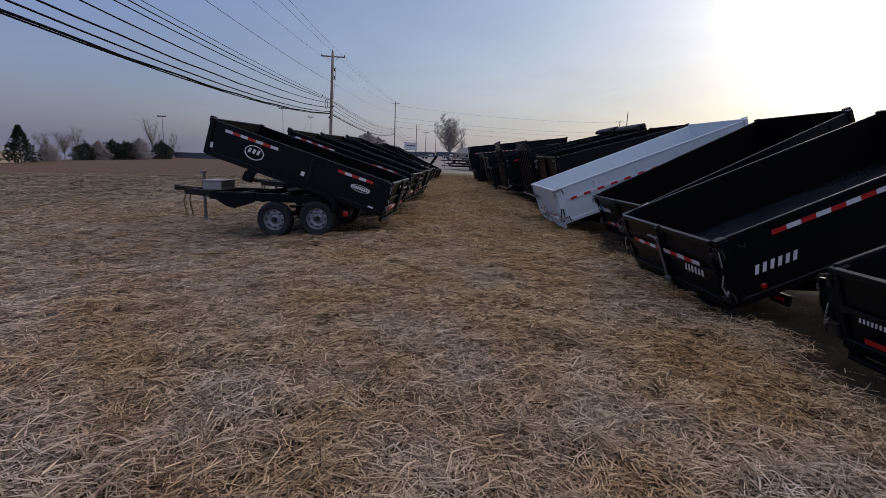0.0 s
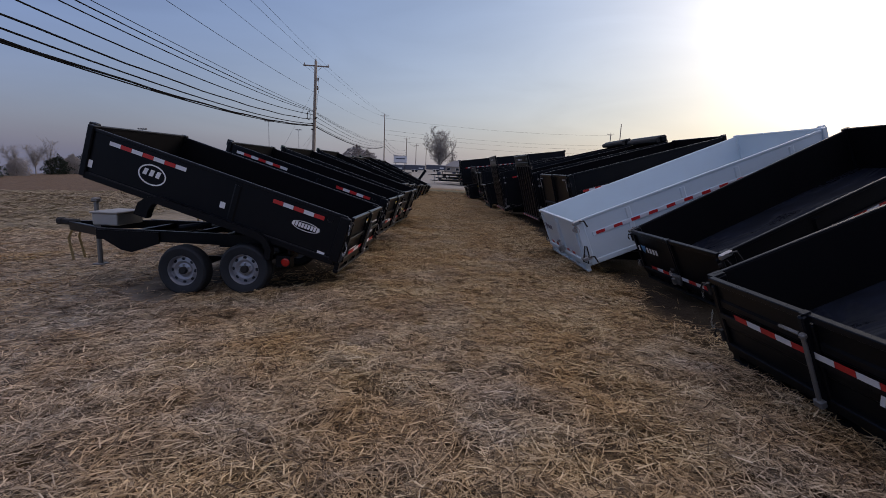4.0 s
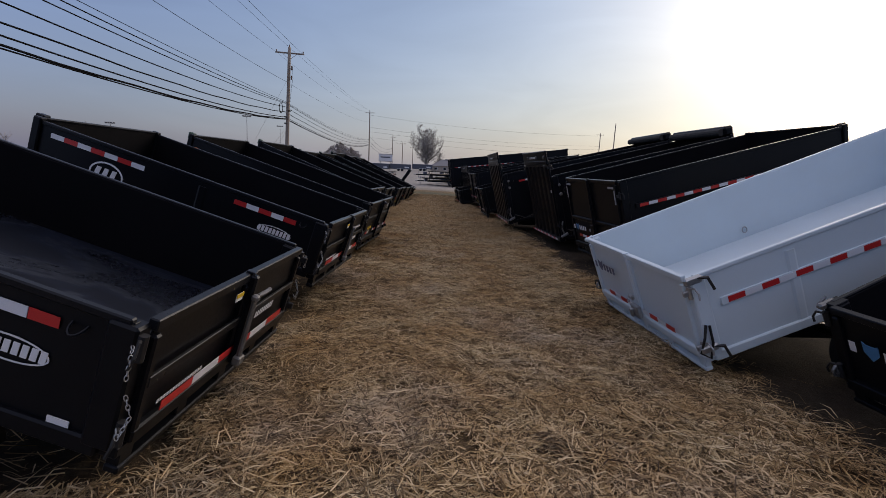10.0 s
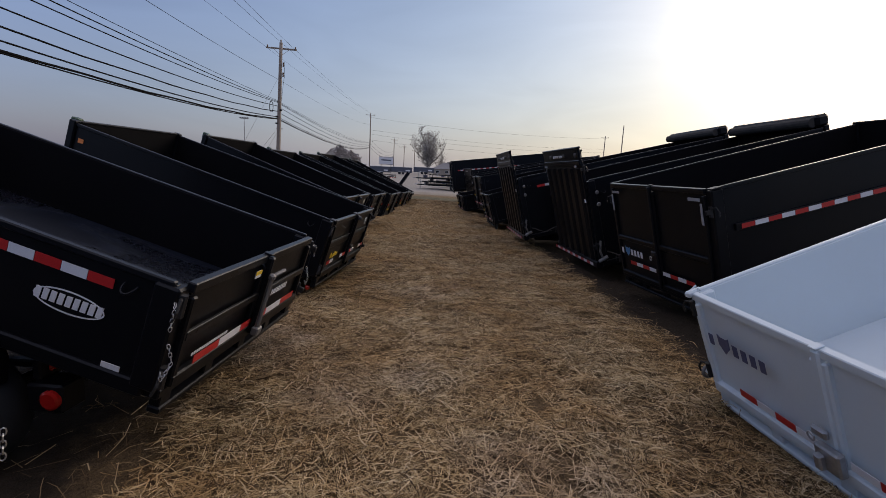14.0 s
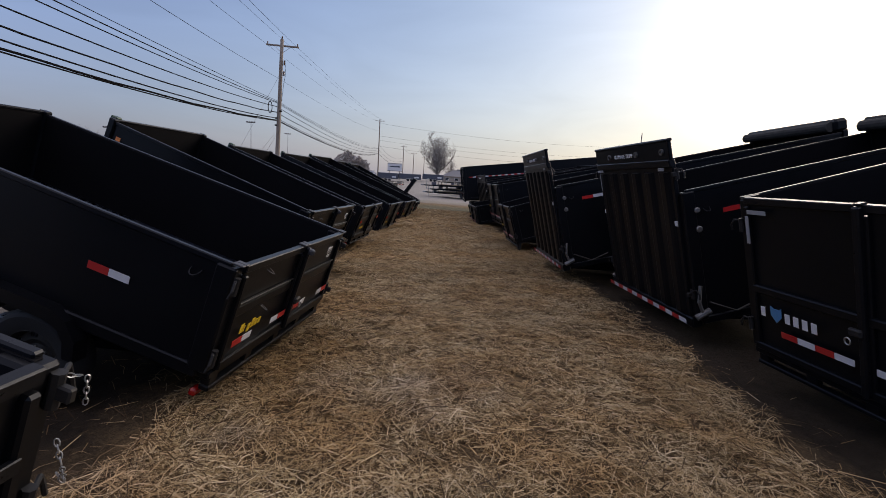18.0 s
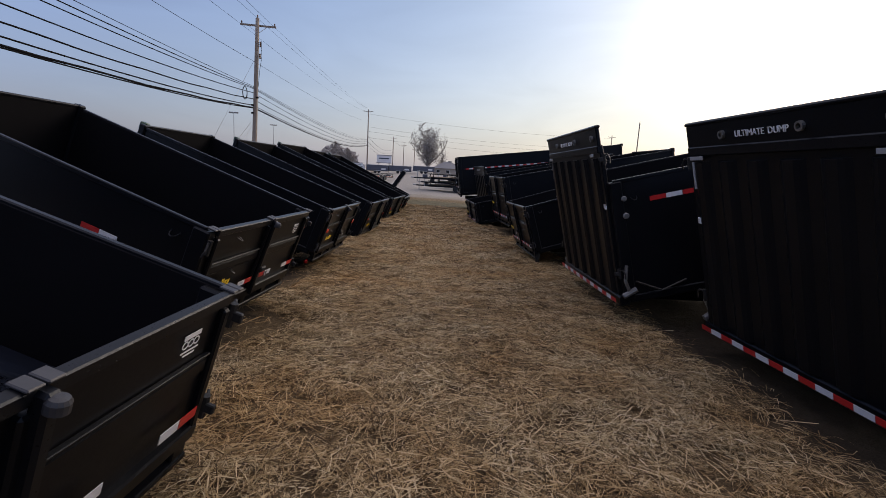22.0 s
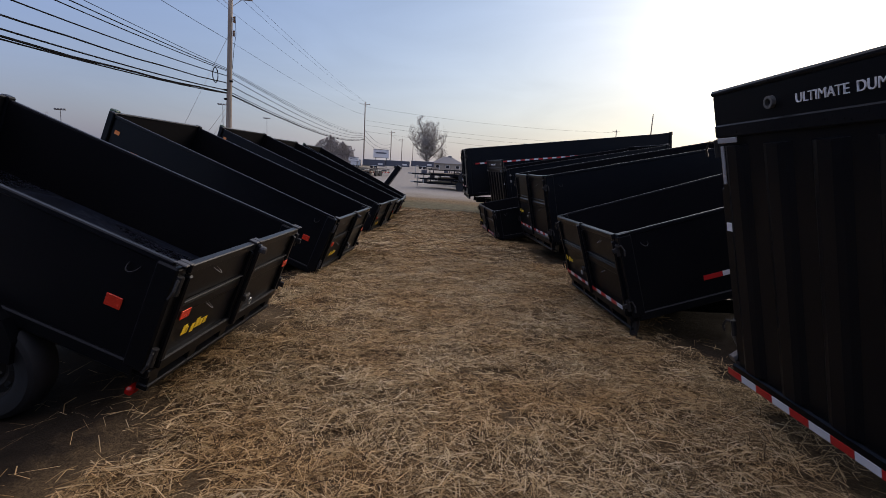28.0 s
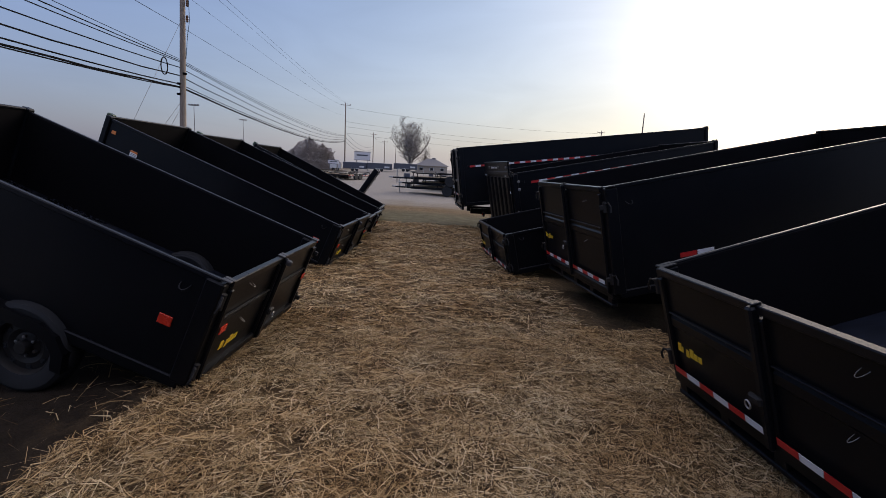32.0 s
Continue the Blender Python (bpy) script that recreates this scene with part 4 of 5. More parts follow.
        part("label_plate", boxes(((L - 0.09, sy, H * 0.26), (0.06, 0.004, 0.10)),), M_DECAL, near, "small white label")
        part("label_plate", boxes(((gx - 0.034, nv * 0.16, gate * 0.82), (0.004, 0.085, 0.05)),), M_DECAL, root, "white warning label", B)
        part("label_head", boxes(((gx - 0.037, nv * 0.16, gate * 0.82 + 0.012), (0.004, 0.085, 0.026)),), M_YELLOW, root, "yellow label heading", B)
        bars(root, B @ pose(gx - 0.042, nv * gw * 0.44 if nv > 0 else -0.08, gate * 0.27, 0, 0, -90), 0.40, 0.018, 16, M_DECAL, "row of small white blocks", 0.15)
        bars(root, B @ pose(gx - 0.042, -0.18 if nv > 0 else gw * 0.40, gate * 0.42, 0, 0, -90), 0.31, 0.042, 9, M_DECAL, "white slanted mark blocks", 0.2, fill=0.5)
    elif style == "bigtex":
        if marks:
            if row == "right":
                side_run(0.75, H * 0.26, 0.40, 0.20, 0)
            else:
                side_run(0.62, H * 0.52, 0.30, 0.15, 0)
        first = gw * 0.44 if nv > 0 else gw * 0.42
        ez = gate * (0.33 if marks else 0.30)
        for i, (hh, ww) in enumerate(((0.066, 0.060), (0.046, 0.022), (0.058, 0.054), (0.066, 0.060), (0.046, 0.052), (0.046, 0.052))):
            bm = bmesh.new()
            prism(bm, [(0, 0), (ww * 0.72, 0), (ww * 0.72 + 0.14 * hh, hh), (0.14 * hh, hh)], 0.003)
            part("emblem_block", bm, M_YELLOW, root, "yellow emblem block", B @ pose(gx - 0.042, first - i * 0.050, ez - (0.014 if i == 2 else 0), 0, 0, -90))
        if row == "left":
            part("label_plate", boxes(((L * 0.86, sy, H * 0.46), (0.12, 0.004, 0.14)),), M_DECAL, near, "white warning label")
            part("label_head", boxes(((L * 0.86, sy + nv * 0.003, H * 0.46 + 0.055), (0.12, 0.004, 0.03)),), M_ORANGE, near, "orange label heading")
            for i in range(4):
                part("text_bar", boxes(((L * 0.86, sy + nv * 0.003, H * 0.46 + 0.02 - i * 0.022), (0.09, 0.004, 0.006)),), M_IRON, near)
        else:
            part("label_plate", boxes(((L * 0.90, sy, H * 0.45), (0.20, 0.004, 0.035)),), M_DECAL, near, "white warning label")
        part("label_head", boxes(((L - 0.16, sy, H * 0.74), (0.07, 0.006, 0.055)),), M_ORANGE, near, "small orange tag")
    elif style in ("bwise", "white", "tall"):
        k = int((L - 0.5) / 0.16)
        bar_z = H * (0.60 if style != "tall" else 0.66)
        proud = 0.016 if style == "white" else 0.034
        part("tape_bar", boxes(((L / 2 + 0.05, nv * (W / 2 + proud / 2), bar_z), (L - 0.3, proud, 0.075)), bevel=0.004), paint, near)
        sy = nv * (W / 2 + proud + 0.002)
        side_run(0.26, bar_z, k * 0.16, 0.16)
        mark = M_DECAL if style != "white" else M_NAVY
        mz = gate * (0.26 if style == "tall" else 0.56)
        lead = gw * 0.44
        bars(root, B @ pose(gx - 0.042, lead, mz, 0, 0, -90), 0.08, 0.085, 1, mark, "emblem block", 0.0)
        shield(root, B @ pose(gx - 0.040, lead - 0.16, mz + 0.045, 0, 0, -90), 0.115, M_BLUE if style != "white" else M_NAVY, "blue shield emblem")
        bars(root, B @ pose(gx - 0.042, lead - 0.25, mz, 0, 0, -90), 0.33, 0.085, 4, mark, "emblem blocks", 0.0)
        if style == "tall":
            for v in (-1, 1):
                part("reflective_label", boxes(((gx - 0.036, v * (gw / 2 - 0.16), gate - 0.12), (0.006, 0.20, 0.034)),), M_GREYTAPE, root, "silver reflective corner mark", B)
                part("reflective_label", boxes(((gx - 0.036, v * (gw / 2 - 0.05), gate - 0.28), (0.006, 0.034, 0.24)),), M_GREYTAPE, root, "silver reflective corner mark", B)
    elif style == "beast":
        side_run(0.55, H * 0.82, 1.55, 0.16)
        bars(near, on_side(0.28, H * 0.32), 0.50, 0.10, 6, M_DECAL, "white slanted emblem blocks", 0.3, fill=0.5)
        bars(root, B @ pose(gx - 0.042, -gw * 0.22, gate * 0.38, 0, 0, -90), 0.40, 0.085, 6, M_DECAL, "white slanted emblem blocks", 0.3, fill=0.5)
    elif style == "ultimate":
        side_run(0.40, H * 0.80, L - 0.8, 0.19)
    if style == "bigtex" and not marks:
        part("side_reflector", boxes(((0.27, nv * (W / 2 + 0.006), H * 0.48), (0.10, 0.012, 0.075)), bevel=0.003), M_REFLEX, near, "orange-red side reflector")
    elif style == "beast":
        bm = bmesh.new()
        lathe(bm, [(0.034, 0.0), (0.034, 0.018), (0.026, 0.026)], 14)
        part("side_lamp", bm, M_LAMP_R, near, "red clearance lamp", pose(0.34, nv * (W / 2), H * 0.12, 0, 0, 0 if nv > 0 else 180))
    # tie-down ring in the bed
    if style == "white":
        bm = bmesh.new()
        tube(bm, [(0.032 * math.cos(t), 0, 0.042 * math.sin(t)) for t in [math.pi * 2 * i / 12 for i in range(12)]], 0.008, 6, True)
        part("tie_ring", bm, M_GALV, far, "", pose(L * 0.45, -nv * (W / 2 - T - 0.02), 0.16))
    # front hardware
    bm = boxes(((L + 0.05, nv * (W / 2 - 0.12), H - 0.02), (0.10, 0.10, 0.12)), ((L + 0.03, 0, H * 0.7), (0.04, W * 0.8, 0.06)), bevel=0.012)
    part("tarp_bracket", bm, M_GREEN if style == "bigtex" and row == "left" else paint, fw, "painted tarp bracket")
    if cord:
        bm = bmesh.new()
        tube(bm, [(1.00, nv * (W / 2 + 0.02), H * 0.62), (1.07, nv * (W / 2 + 0.03), H * 0.52), (1.14, nv * (W / 2 + 0.03), H * 0.60), (1.11, nv * (W / 2 + 0.02), H * 0.45), (1.24, nv * (W / 2 + 0.03), H * 0.38), (1.22, nv * (W / 2 + 0.02), H * 0.30)], 0.005, 5)
        part("loose_cord", bm, M_DECAL, near, "thin white loose cord")
    if tarp:
        bm = bmesh.new()
        tube(bm, [(L - 0.20, -W / 2 + 0.05, H + 0.11), (L - 0.20, W / 2 - 0.05, H + 0.11)], 0.085, 12)
        part("tarp_roll", bm, M_TARP, fw, "rolled black mesh tarp")
        part("tarp_box", boxes(((L - 0.05, 0, H + 0.115), (0.24, W + 0.02, 0.22)), bevel=0.05), paint, fw, "black tarp housing")
    # running gear: frame, axles, wheels
    paint = M_BLACK
    pz = rb.z - g + 0.45 * math.sin(a) - 0.20
    raised = row == "left" and rb.z - g > 0.35
    ft = 0.70 if raised else max(pz, 0.34)
    rail_v, x_rear = (0.58, 0.85) if raised else (0.46, 0.30)
    fr = L * math.cos(a)
    for v in (-rail_v, rail_v):
        part("frame_rail", boxes((((fr + 0.2 + x_rear) / 2, v, ft - 0.08), (fr + 0.2 - x_rear, 0.07, 0.16)), bevel=0.008), paint, root, "black steel frame rail")
    for f in (0.30, 0.45, 0.6, 0.85):
        part("frame_cross_member", boxes(((0.3 + fr * f, 0, ft - 0.09), (0.07, 2 * rail_v - 0.04, 0.09)), bevel=0.006), paint, root)
    tip = fr + 1.05
    for v in (-1, 1):
        bm = bmesh.new()
        p0, p1 = Vector((fr + 0.05, v * rail_v, ft - 0.07)), Vector((tip, v * 0.05, ft - 0.07))
        d = p1 - p0
        box(bm, (0, 0, 0), (d.length, 0.06, 0.13), 0.006, Matrix.Translation((p0 + p1) / 2) @ pose(0, 0, 0, 0, 0, math.degrees(math.atan2(d.y, d.x))))
        part("tongue_rail", bm, paint, root)
        tube_bm = bmesh.new()
        pts = [(tip - 0.05, v * 0.08, ft - 0.1), (tip + 0.02, v * 0.10, ft - 0.26), (tip - 0.04, v * 0.11, 0.10)]
        tube(tube_bm, pts, 0.02, 5)
        part("safety_chain", tube_bm, M_CHAIN, root, "hanging yellow-brown safety chain")
    bm = boxes(((tip + 0.06, 0, ft - 0.02), (0.30, 0.09, 0.09)), bevel=0.02)
    box(bm, (tip + 0.20, 0, ft - 0.01), (0.12, 0.13, 0.11), 0.03)
    part("coupler", bm, M_IRON, root, "dark steel coupler")
    for v in (-1, 1):
        bm = bmesh.new()
        prism(bm, [(fr - 0.75, ft - 0.02), (fr + 0.15, ft - 0.02), (fr + 0.12, ft - 0.12), (fr - 0.18, ft - 0.29), (fr - 0.34, ft - 0.32), (fr - 0.75, ft - 0.18)], 0.03, pose(0, v * (rail_v + 0.05), 0))
        part("gusset_plate", bm, paint, root, "deep black gusset plate")
    jx = fr + 0.66
    bm = bmesh.new()
    tube(bm, [(jx, 0, 0.05), (jx, 0, ft + 0.32)], 0.035, 10)
    box(bm, (jx, 0, 0.04), (0.16, 0.16, 0.02), 0.004)
    box(bm, (jx, 0, ft + 0.34), (0.10, 0.10, 0.06), 0.01)
    part("tongue_jack", bm, M_STEEL, root, "steel tongue jack with a flat foot")
    bm = boxes(((fr + 0.32, 0, ft + 0.08), (0.40, 0.56, 0.18)), bevel=0.015)
    tb = part("pump_box", bm, M_BOX if style in ("cam", "white") else paint, root, "pale steel pump box" if style == "cam" else "steel pump box")
    part("lid", boxes(((fr + 0.32, 0, ft + 0.18), (0.44, 0.60, 0.025)), bevel=0.008), M_BOX if style in ("cam", "white") else paint, tb)
    # scissor lift
    lx = L * 0.62
    top = B @ Vector((lx, 0, -0.10))
    for v in (-0.16, 0.16):
        bm = bmesh.new()
        tube(bm, [(fr * 0.42, v, ft - 0.05), (top.x, v * 0.8, top.z)], 0.075, 8)
        part("lift_arm", bm, paint, root)
    bm = bmesh.new()
    p0, p1 = Vector((fr * 0.80, 0, ft - 0.04)), Vector((top.x - 0.25, 0, top.z - 0.20))
    tube(bm, [p0, p0.lerp(p1, 0.6)], 0.055, 10)
    part("lift_cylinder", bm, paint, root, "black hydraulic cylinder")
    bm = bmesh.new()
    tube(bm, [p0.lerp(p1, 0.6), p1], 0.03, 10)
    part("cylinder_rod", bm, M_GALV, root, "bright cylinder rod")
    mid = 0.47 * fr + 0.05
    for k, dx in enumerate((-0.42, 0.42)):
        ax = mid + dx
        wz = lie(*(root.matrix_basis @ Vector((ax, 0, 0))).xy) - g + 0.34
        bm = bmesh.new()
        tube(bm, [(ax, -W / 2 + 0.1, wz), (ax, W / 2 - 0.1, wz)], 0.04, 8)
        part("axle", bm, paint, root, "black steel axle")
        for v in (1, -1):
            wheel(root, ax, v * (W / 2 - 0.045), v, wz, style == "bigtex")
            bm = boxes(((ax, v * 0.5, wz + 0.09), (0.62, 0.06, 0.05)), bevel=0.01)
            part("leaf_spring", bm, paint, root)
    for v in () if style in ("ultimate", "white", "bigtex") else (1, -1):
        bm = boxes(((0.62, v * (W / 2 - 0.16), max(ft - 0.12, 0.22)), (0.05, 0.28, 0.12)), bevel=0.01)
        lb = part("lamp_bracket", bm, paint, root)
        part("tail_lamp", boxes(((0.585, v * (W / 2 - 0.14), max(ft - 0.12, 0.22)), (0.02, 0.15, 0.05)), bevel=0.009), M_LAMP_R, lb, "red oval tail lamp")
        if style == "cam":
            bx = mid - 0.42 - 0.50
            mb = part("marker_bracket", boxes(((bx, v * (W / 2 - 0.10), 0.42), (0.20, 0.16, 0.16)), ((bx, v * (W / 2 - 0.30), 0.45), (0.07, 0.40, 0.07)), bevel=0.012), paint, root, "black lamp bracket")
            bm = bmesh.new()
            lathe(bm, [(0.055, 0.0), (0.055, 0.018), (0.04, 0.028)], 16)
            part("side_marker", bm, M_LAMP_R, mb, "round red marker lamp", pose(bx - 0.04, v * (W / 2 - 0.022), 0.42, 0, 0, 0 if v > 0 else 180))
    return root


def cached_text(words, size):
    key = ("lettering", words, size)
    if key not in MESH:
        MESH[key] = text_mesh(words, size)
        MESH[key].materials.append(M_DECAL)
    return MESH[key]


CAM_L = "raised black dump trailer with white oval emblem"
BIG_L = "raised black dump trailer with yellow tailgate emblem"
ROW_L, ROW_R = "left row of dump trailers", "right row of dump trailers"
LEFT = [
    ((-0.83, 9.40, 0.95, 4.45, 16.86, 1.99, 3.52, 0.63, -0.20, "left"), "cam", CAM_L + ", first in its row"),
    ((-0.67, 12.52, 1.00, 4.99, 16.95, 1.95, 3.24, 0.61, 0.31, "left"), "cam", CAM_L),
    ((-0.56, 16.08, 0.97, 7.06, 17.47, 2.04, 3.46, 0.77, -0.13, "left"), "bigtex", BIG_L),
    ((-0.99, 19.40, 1.05, 6.53, 20.62, 2.01, 2.90, 0.80, 0.26, "left"), "bigtex", BIG_L),
    ((-0.85, 22.89, 0.92, 4.73, 20.69, 1.91, 2.97, 0.72, 0.41, "left"), "bigtex", BIG_L),
    ((-0.64, 26.90, 0.77, 5.89, 21.49, 2.09, 3.40, 0.85, 0.29, "left"), "bigtex", BIG_L),
    ((-0.41, 31.30, 0.64, 7.84, 21.97, 2.13, 4.05, 0.75, -0.09, "left"), "bigtex", BIG_L),
    ((-0.28, 34.30, 0.48, 4.7, 23.5, 2.19, 4.02, 0.72, -0.1, "left"), "bigtex", BIG_L),
    ((-0.32, 37.64, 0.36, 2.6, 26.0, 2.19, 3.84, 0.70, -0.1, "left"), "bigtex", BIG_L + ", last in its row"),
]
for i, (sp, st, lab) in enumerate(LEFT):
    dump_trailer(sp, st, group=ROW_L, label=lab, marks=2 if i == 3 else i < 4, cord=i == 4)

BW = "black dump trailer with a blue shield emblem, bed raised"
RIGHT = [
    ((3.45, 2.36, 0.70, 3.88, 21.99, 2.20, 4.00, 0.72, -0.01, "right"), "cam", "raised black dump trailer, first in its row", 0.0, False),
    ((2.84, 5.49, 0.73, 2.81, 23.89, 2.28, 4.00, 0.75, -0.21, "right"), "beast", "raised black dump trailer with white slanted emblem", 0.0, False),
    ((3.41, 8.69, 0.79, 4.11, 26.67, 2.17, 3.76, 0.70, 0.06, "right"), "bwise", BW, 0.0, False),
    ((2.55, 11.49, 0.83, 2.31, 22.44, 2.25, 4.48, 0.80, -0.40, "right"), "white", "white dump trailer with red and white tape, bed raised", 0.0, False),
    ((3.35, 15.21, 1.58, 5.92, 15.48, 2.16, 4.16, 1.40, 0.06, "right"), "tall", "tall black dump trailer with a blue shield emblem, bed raised", 0.0, False),
    ((3.03, 18.37, 2.14, 1.62, 15.11, 2.22, 4.25, 1.49, 0.03, "right"), "ultimate", "tall raised black dump trailer with ribbed tailgate and tarp housing", 2.05, True),
    ((2.44, 21.38, 2.16, -0.90, 14.19, 2.33, 4.88, 1.41, 0.29, "right"), "ultimate", "tall raised black dump trailer with ribbed tailgate and tarp housing", 2.03, True),
    ((2.44, 24.93, 0.98, -0.45, 17.50, 2.16, 4.60, 0.90, 0.83, "right"), "bigtex", BIG_L, 0.0, False),
    ((2.53, 28.56, 1.51, 2.3, 12.3, 2.20, 4.60, 1.20, 0.1, "right"), "bigtex", "high-sided " + BIG_L, 0.0, False),
    ((2.10, 31.25, 0.62, 2.3, 13.4, 2.20, 4.60, 0.66, 0.0, "right"), "bigtex", BIG_L, 0.0, False),
    ((2.68, 34.23, 1.85, 4.7, 11.4, 2.20, 5.00, 1.26, 0.0, "right"), "ultimate", "tall raised black dump trailer with ribbed tailgate", 1.52, False),
    ((1.93, 37.40, 2.24, -0.4, 7.6, 2.30, 7.26, 1.62, 0.0, "right"), "tall", "tall black dump trailer standing last in its row, bed raised", 0.0, False),
]
for i, (sp, st, lab, gt, tp) in enumerate(RIGHT):
    dump_trailer(sp, st, gate=gt, group=ROW_R, label=lab, tarp=tp, leg=i in (1, 7))


# ---- utility poles and wires ----
def utility_pole(x, y, top, lean=0.0, arms=1, thick=0.19, label="weathered wooden utility pole with a crossarm", gear=False):
    root = new("utility_pole")
    root.matrix_basis = pose(x, y, lie(x, y) - 0.2, 0, lean, 0)
    tagged(root, label, "utility pole", "utility poles along the road")
    h = top - lie(x, y) + 0.2
    bm = bmesh.new()
    tube(bm, [(0, 0, h * i / 6) for i in range(7)], [thick * (1 - 0.34 * i / 6) for i in range(7)], 14)
    part("pole_shaft", bm, M_POLE, root, "weathered wooden shaft", smooth=True)
    for k in range(arms):
        zz = h - 0.45 - 1.0 * k
        arm = part("crossarm", boxes(((0, 0.16, zz), (2.5, 0.10, 0.12)), bevel=0.01), M_POLE, root, "wooden crossarm")
        for v in (-1.15, 1.15):
            bm = bmesh.new()
            lathe(bm, [(0.025, 0), (0.06, 0.04), (0.035, 0.08), (0.06, 0.12), (0.03, 0.18)], 10, "Z")
            part("insulator", bm, M_CERAM, arm, "brown glazed insulator", pose(v, 0.16, zz + 0.06))
        for v in (-1, 1):
            bm = bmesh.new()
            tube(bm, [(v * 0.7, 0.14, zz), (0, 0.12, zz - 0.55)], 0.018, 5)
            part("brace", bm, M_GALV, arm)
    bm = bmesh.new()
    lathe(bm, [(0.025, 0), (0.06, 0.05), (0.035, 0.1), (0.06, 0.15), (0.03, 0.22)], 10, "Z")
    part("insulator", bm, M_CERAM, root, "", pose(0, 0, h))
    if gear:
        for zz in (h - 1.9, h - 2.7):
            bm = bmesh.new()
            lathe(bm, [(0.04, 0), (0.075, 0.05), (0.05, 0.1), (0.075, 0.16), (0.05, 0.22), (0.07, 0.30), (0.03, 0.36)], 10, "Z")
            part("cutout_switch", bm, M_CERAM, root, "brown ceramic cutout switch", pose(0.24, 0, zz))
        bm = bmesh.new()
        tube(bm, [(0.30, 0.0, h - 1.5), (0.36, 0.0, h - 2.6), (0.25, 0, h - 3.4), (0.17, 0, h - 4.6)], 0.014, 5)
        part("down_lead", bm, M_WIRE, root, "black down lead")
        for zz, v in ((5.35, -1), (6.45, 1), (5.9, -1)):
            bm = boxes(((v * 0.16, -0.12, zz + 0.25), (0.20, 0.14, 0.12)), bevel=0.03)
            part("cable_clamp", bm, M_WIRE, root, "black cable clamp")
        for dz, ln in ((0.0, 5.2), (-0.7, 4.2), (-1.0, 3.2)):
            bm = bmesh.new()
            tube(bm, [(-0.1, 0, 5.9 + dz + (3.5 if ln > 5 else 0)), (-ln, 1.5, 0.3)], 0.010, 4)
            part("guy_wire", bm, M_GALV, root, "thin steel guy wire")
    return root


P1, P2, P0 = (-12.2, 50.9), (-15.6, 148.0), (-10.2, -2.0)
utility_pole(*P1, 11.45, lean=1.8, gear=True, label="weathered wooden utility pole with crossarm, switches and cable clamps")
utility_pole(*P2, 16.9, label="tall wooden utility pole with a crossarm, far off")
utility_pole(*P0, 11.3)
utility_pole(-12.5, 205.0, 13.8)
utility_pole(-9.6, 232.0, 12.6)
utility_pole(-5.2, 250.0, 11.8)
utility_pole(60.0, 170.0, 16.0)


def wire(a, b, sag, radius, label="black overhead cable between poles", seed=0, wrap=False):
    bm = bmesh.new()
    a, b = Vector(a), Vector(b)
    n = 26
    pts = []
    for i in range(n + 1):
        s = i / n
        p = a.lerp(b, s)
        p.z -= 4 * sag * s * (1 - s)
        if wrap:
            p.z += 0.02 * math.sin(i * 1.9 + seed)
        pts.append(p)
    tube(bm, pts, radius, 6)
    me = finish(bm, "overhead_wire", True)
    me.materials.append(M_WIRE)
    return tagged(new("overhead_wire", me), label, "overhead wire", "wires between the utility poles")


def along(p, dx, z):
    return (p[0] + dx, p[1], z)


RUNS = [(0.0, 5.38, 5.2, 1.02, 0.042), (0.05, 5.32, 5.15, 1.05, 0.028), (0.0, 5.52, 5.55, 1.02, 0.030), (0.0, 5.95, 5.85, 1.02, 0.032), (0.0, 6.40, 6.35, 0.98, 0.026),
        (0.0, 6.70, 6.6, 0.70, 0.022), (0.05, 6.75, 6.7, 0.55, 0.022), (0.0, 6.85, 6.75, 0.35, 0.014), (0.0, 8.60, 8.5, 0.55, 0.012),
        (-1.15, 11.25, 11.0, 0.5, 0.010), (0.0, 11.75, 11.5, 0.4, 0.010), (1.15, 11.25, 11.0, 0.3, 0.010)]
for i, (dx, z1, z0, sag, r) in enumerate(RUNS):
    wire(along(P0, dx, z0), along(P1, dx, z1), sag, r, seed=i, wrap=r > 0.03)
    z2 = z1 + (5.2 if z1 > 8 else 2.2)
    wire(along(P1, dx, z1), along(P2, dx, z2), sag * 0.7 + (0.6 if z1 < 8 else 0.3), r * 0.8, seed=i, wrap=r > 0.03)
for i, z in enumerate((15.8, 12.4, 11.2, 9.6)):
    wire((P2[0], P2[1], z), (60.0, 170.0, z - 0.6), 1.2, 0.018, "thin black wire crossing the road")
for z, z2 in ((10.0, 9.0), (8.6, 8.0), (7.6, 7.2)):
    wire((P2[0], P2[1], z), (-12.5, 205.0, z2), 1.8, 0.03)
wire((-12.5, 205.0, 12.6), (-9.6, 232.0, 11.5), 0.6, 0.03)
# slack loop of cable hung beside the pole
bm = bmesh.new()
tube(bm, [(-12.05 + 0.10 * math.cos(t), 49.0 + 0.42 * math.cos(t) * 0.3, 6.1 + 0.42 * math.sin(t)) for t in [2 * math.pi * i / 20 for i in range(20)]], 0.028, 6, True)
me = finish(bm, "cable_coil", True)
me.materials.append(M_WIRE)
tagged(new("cable_coil", me), "black coil of slack cable on the wires", "cable coil")


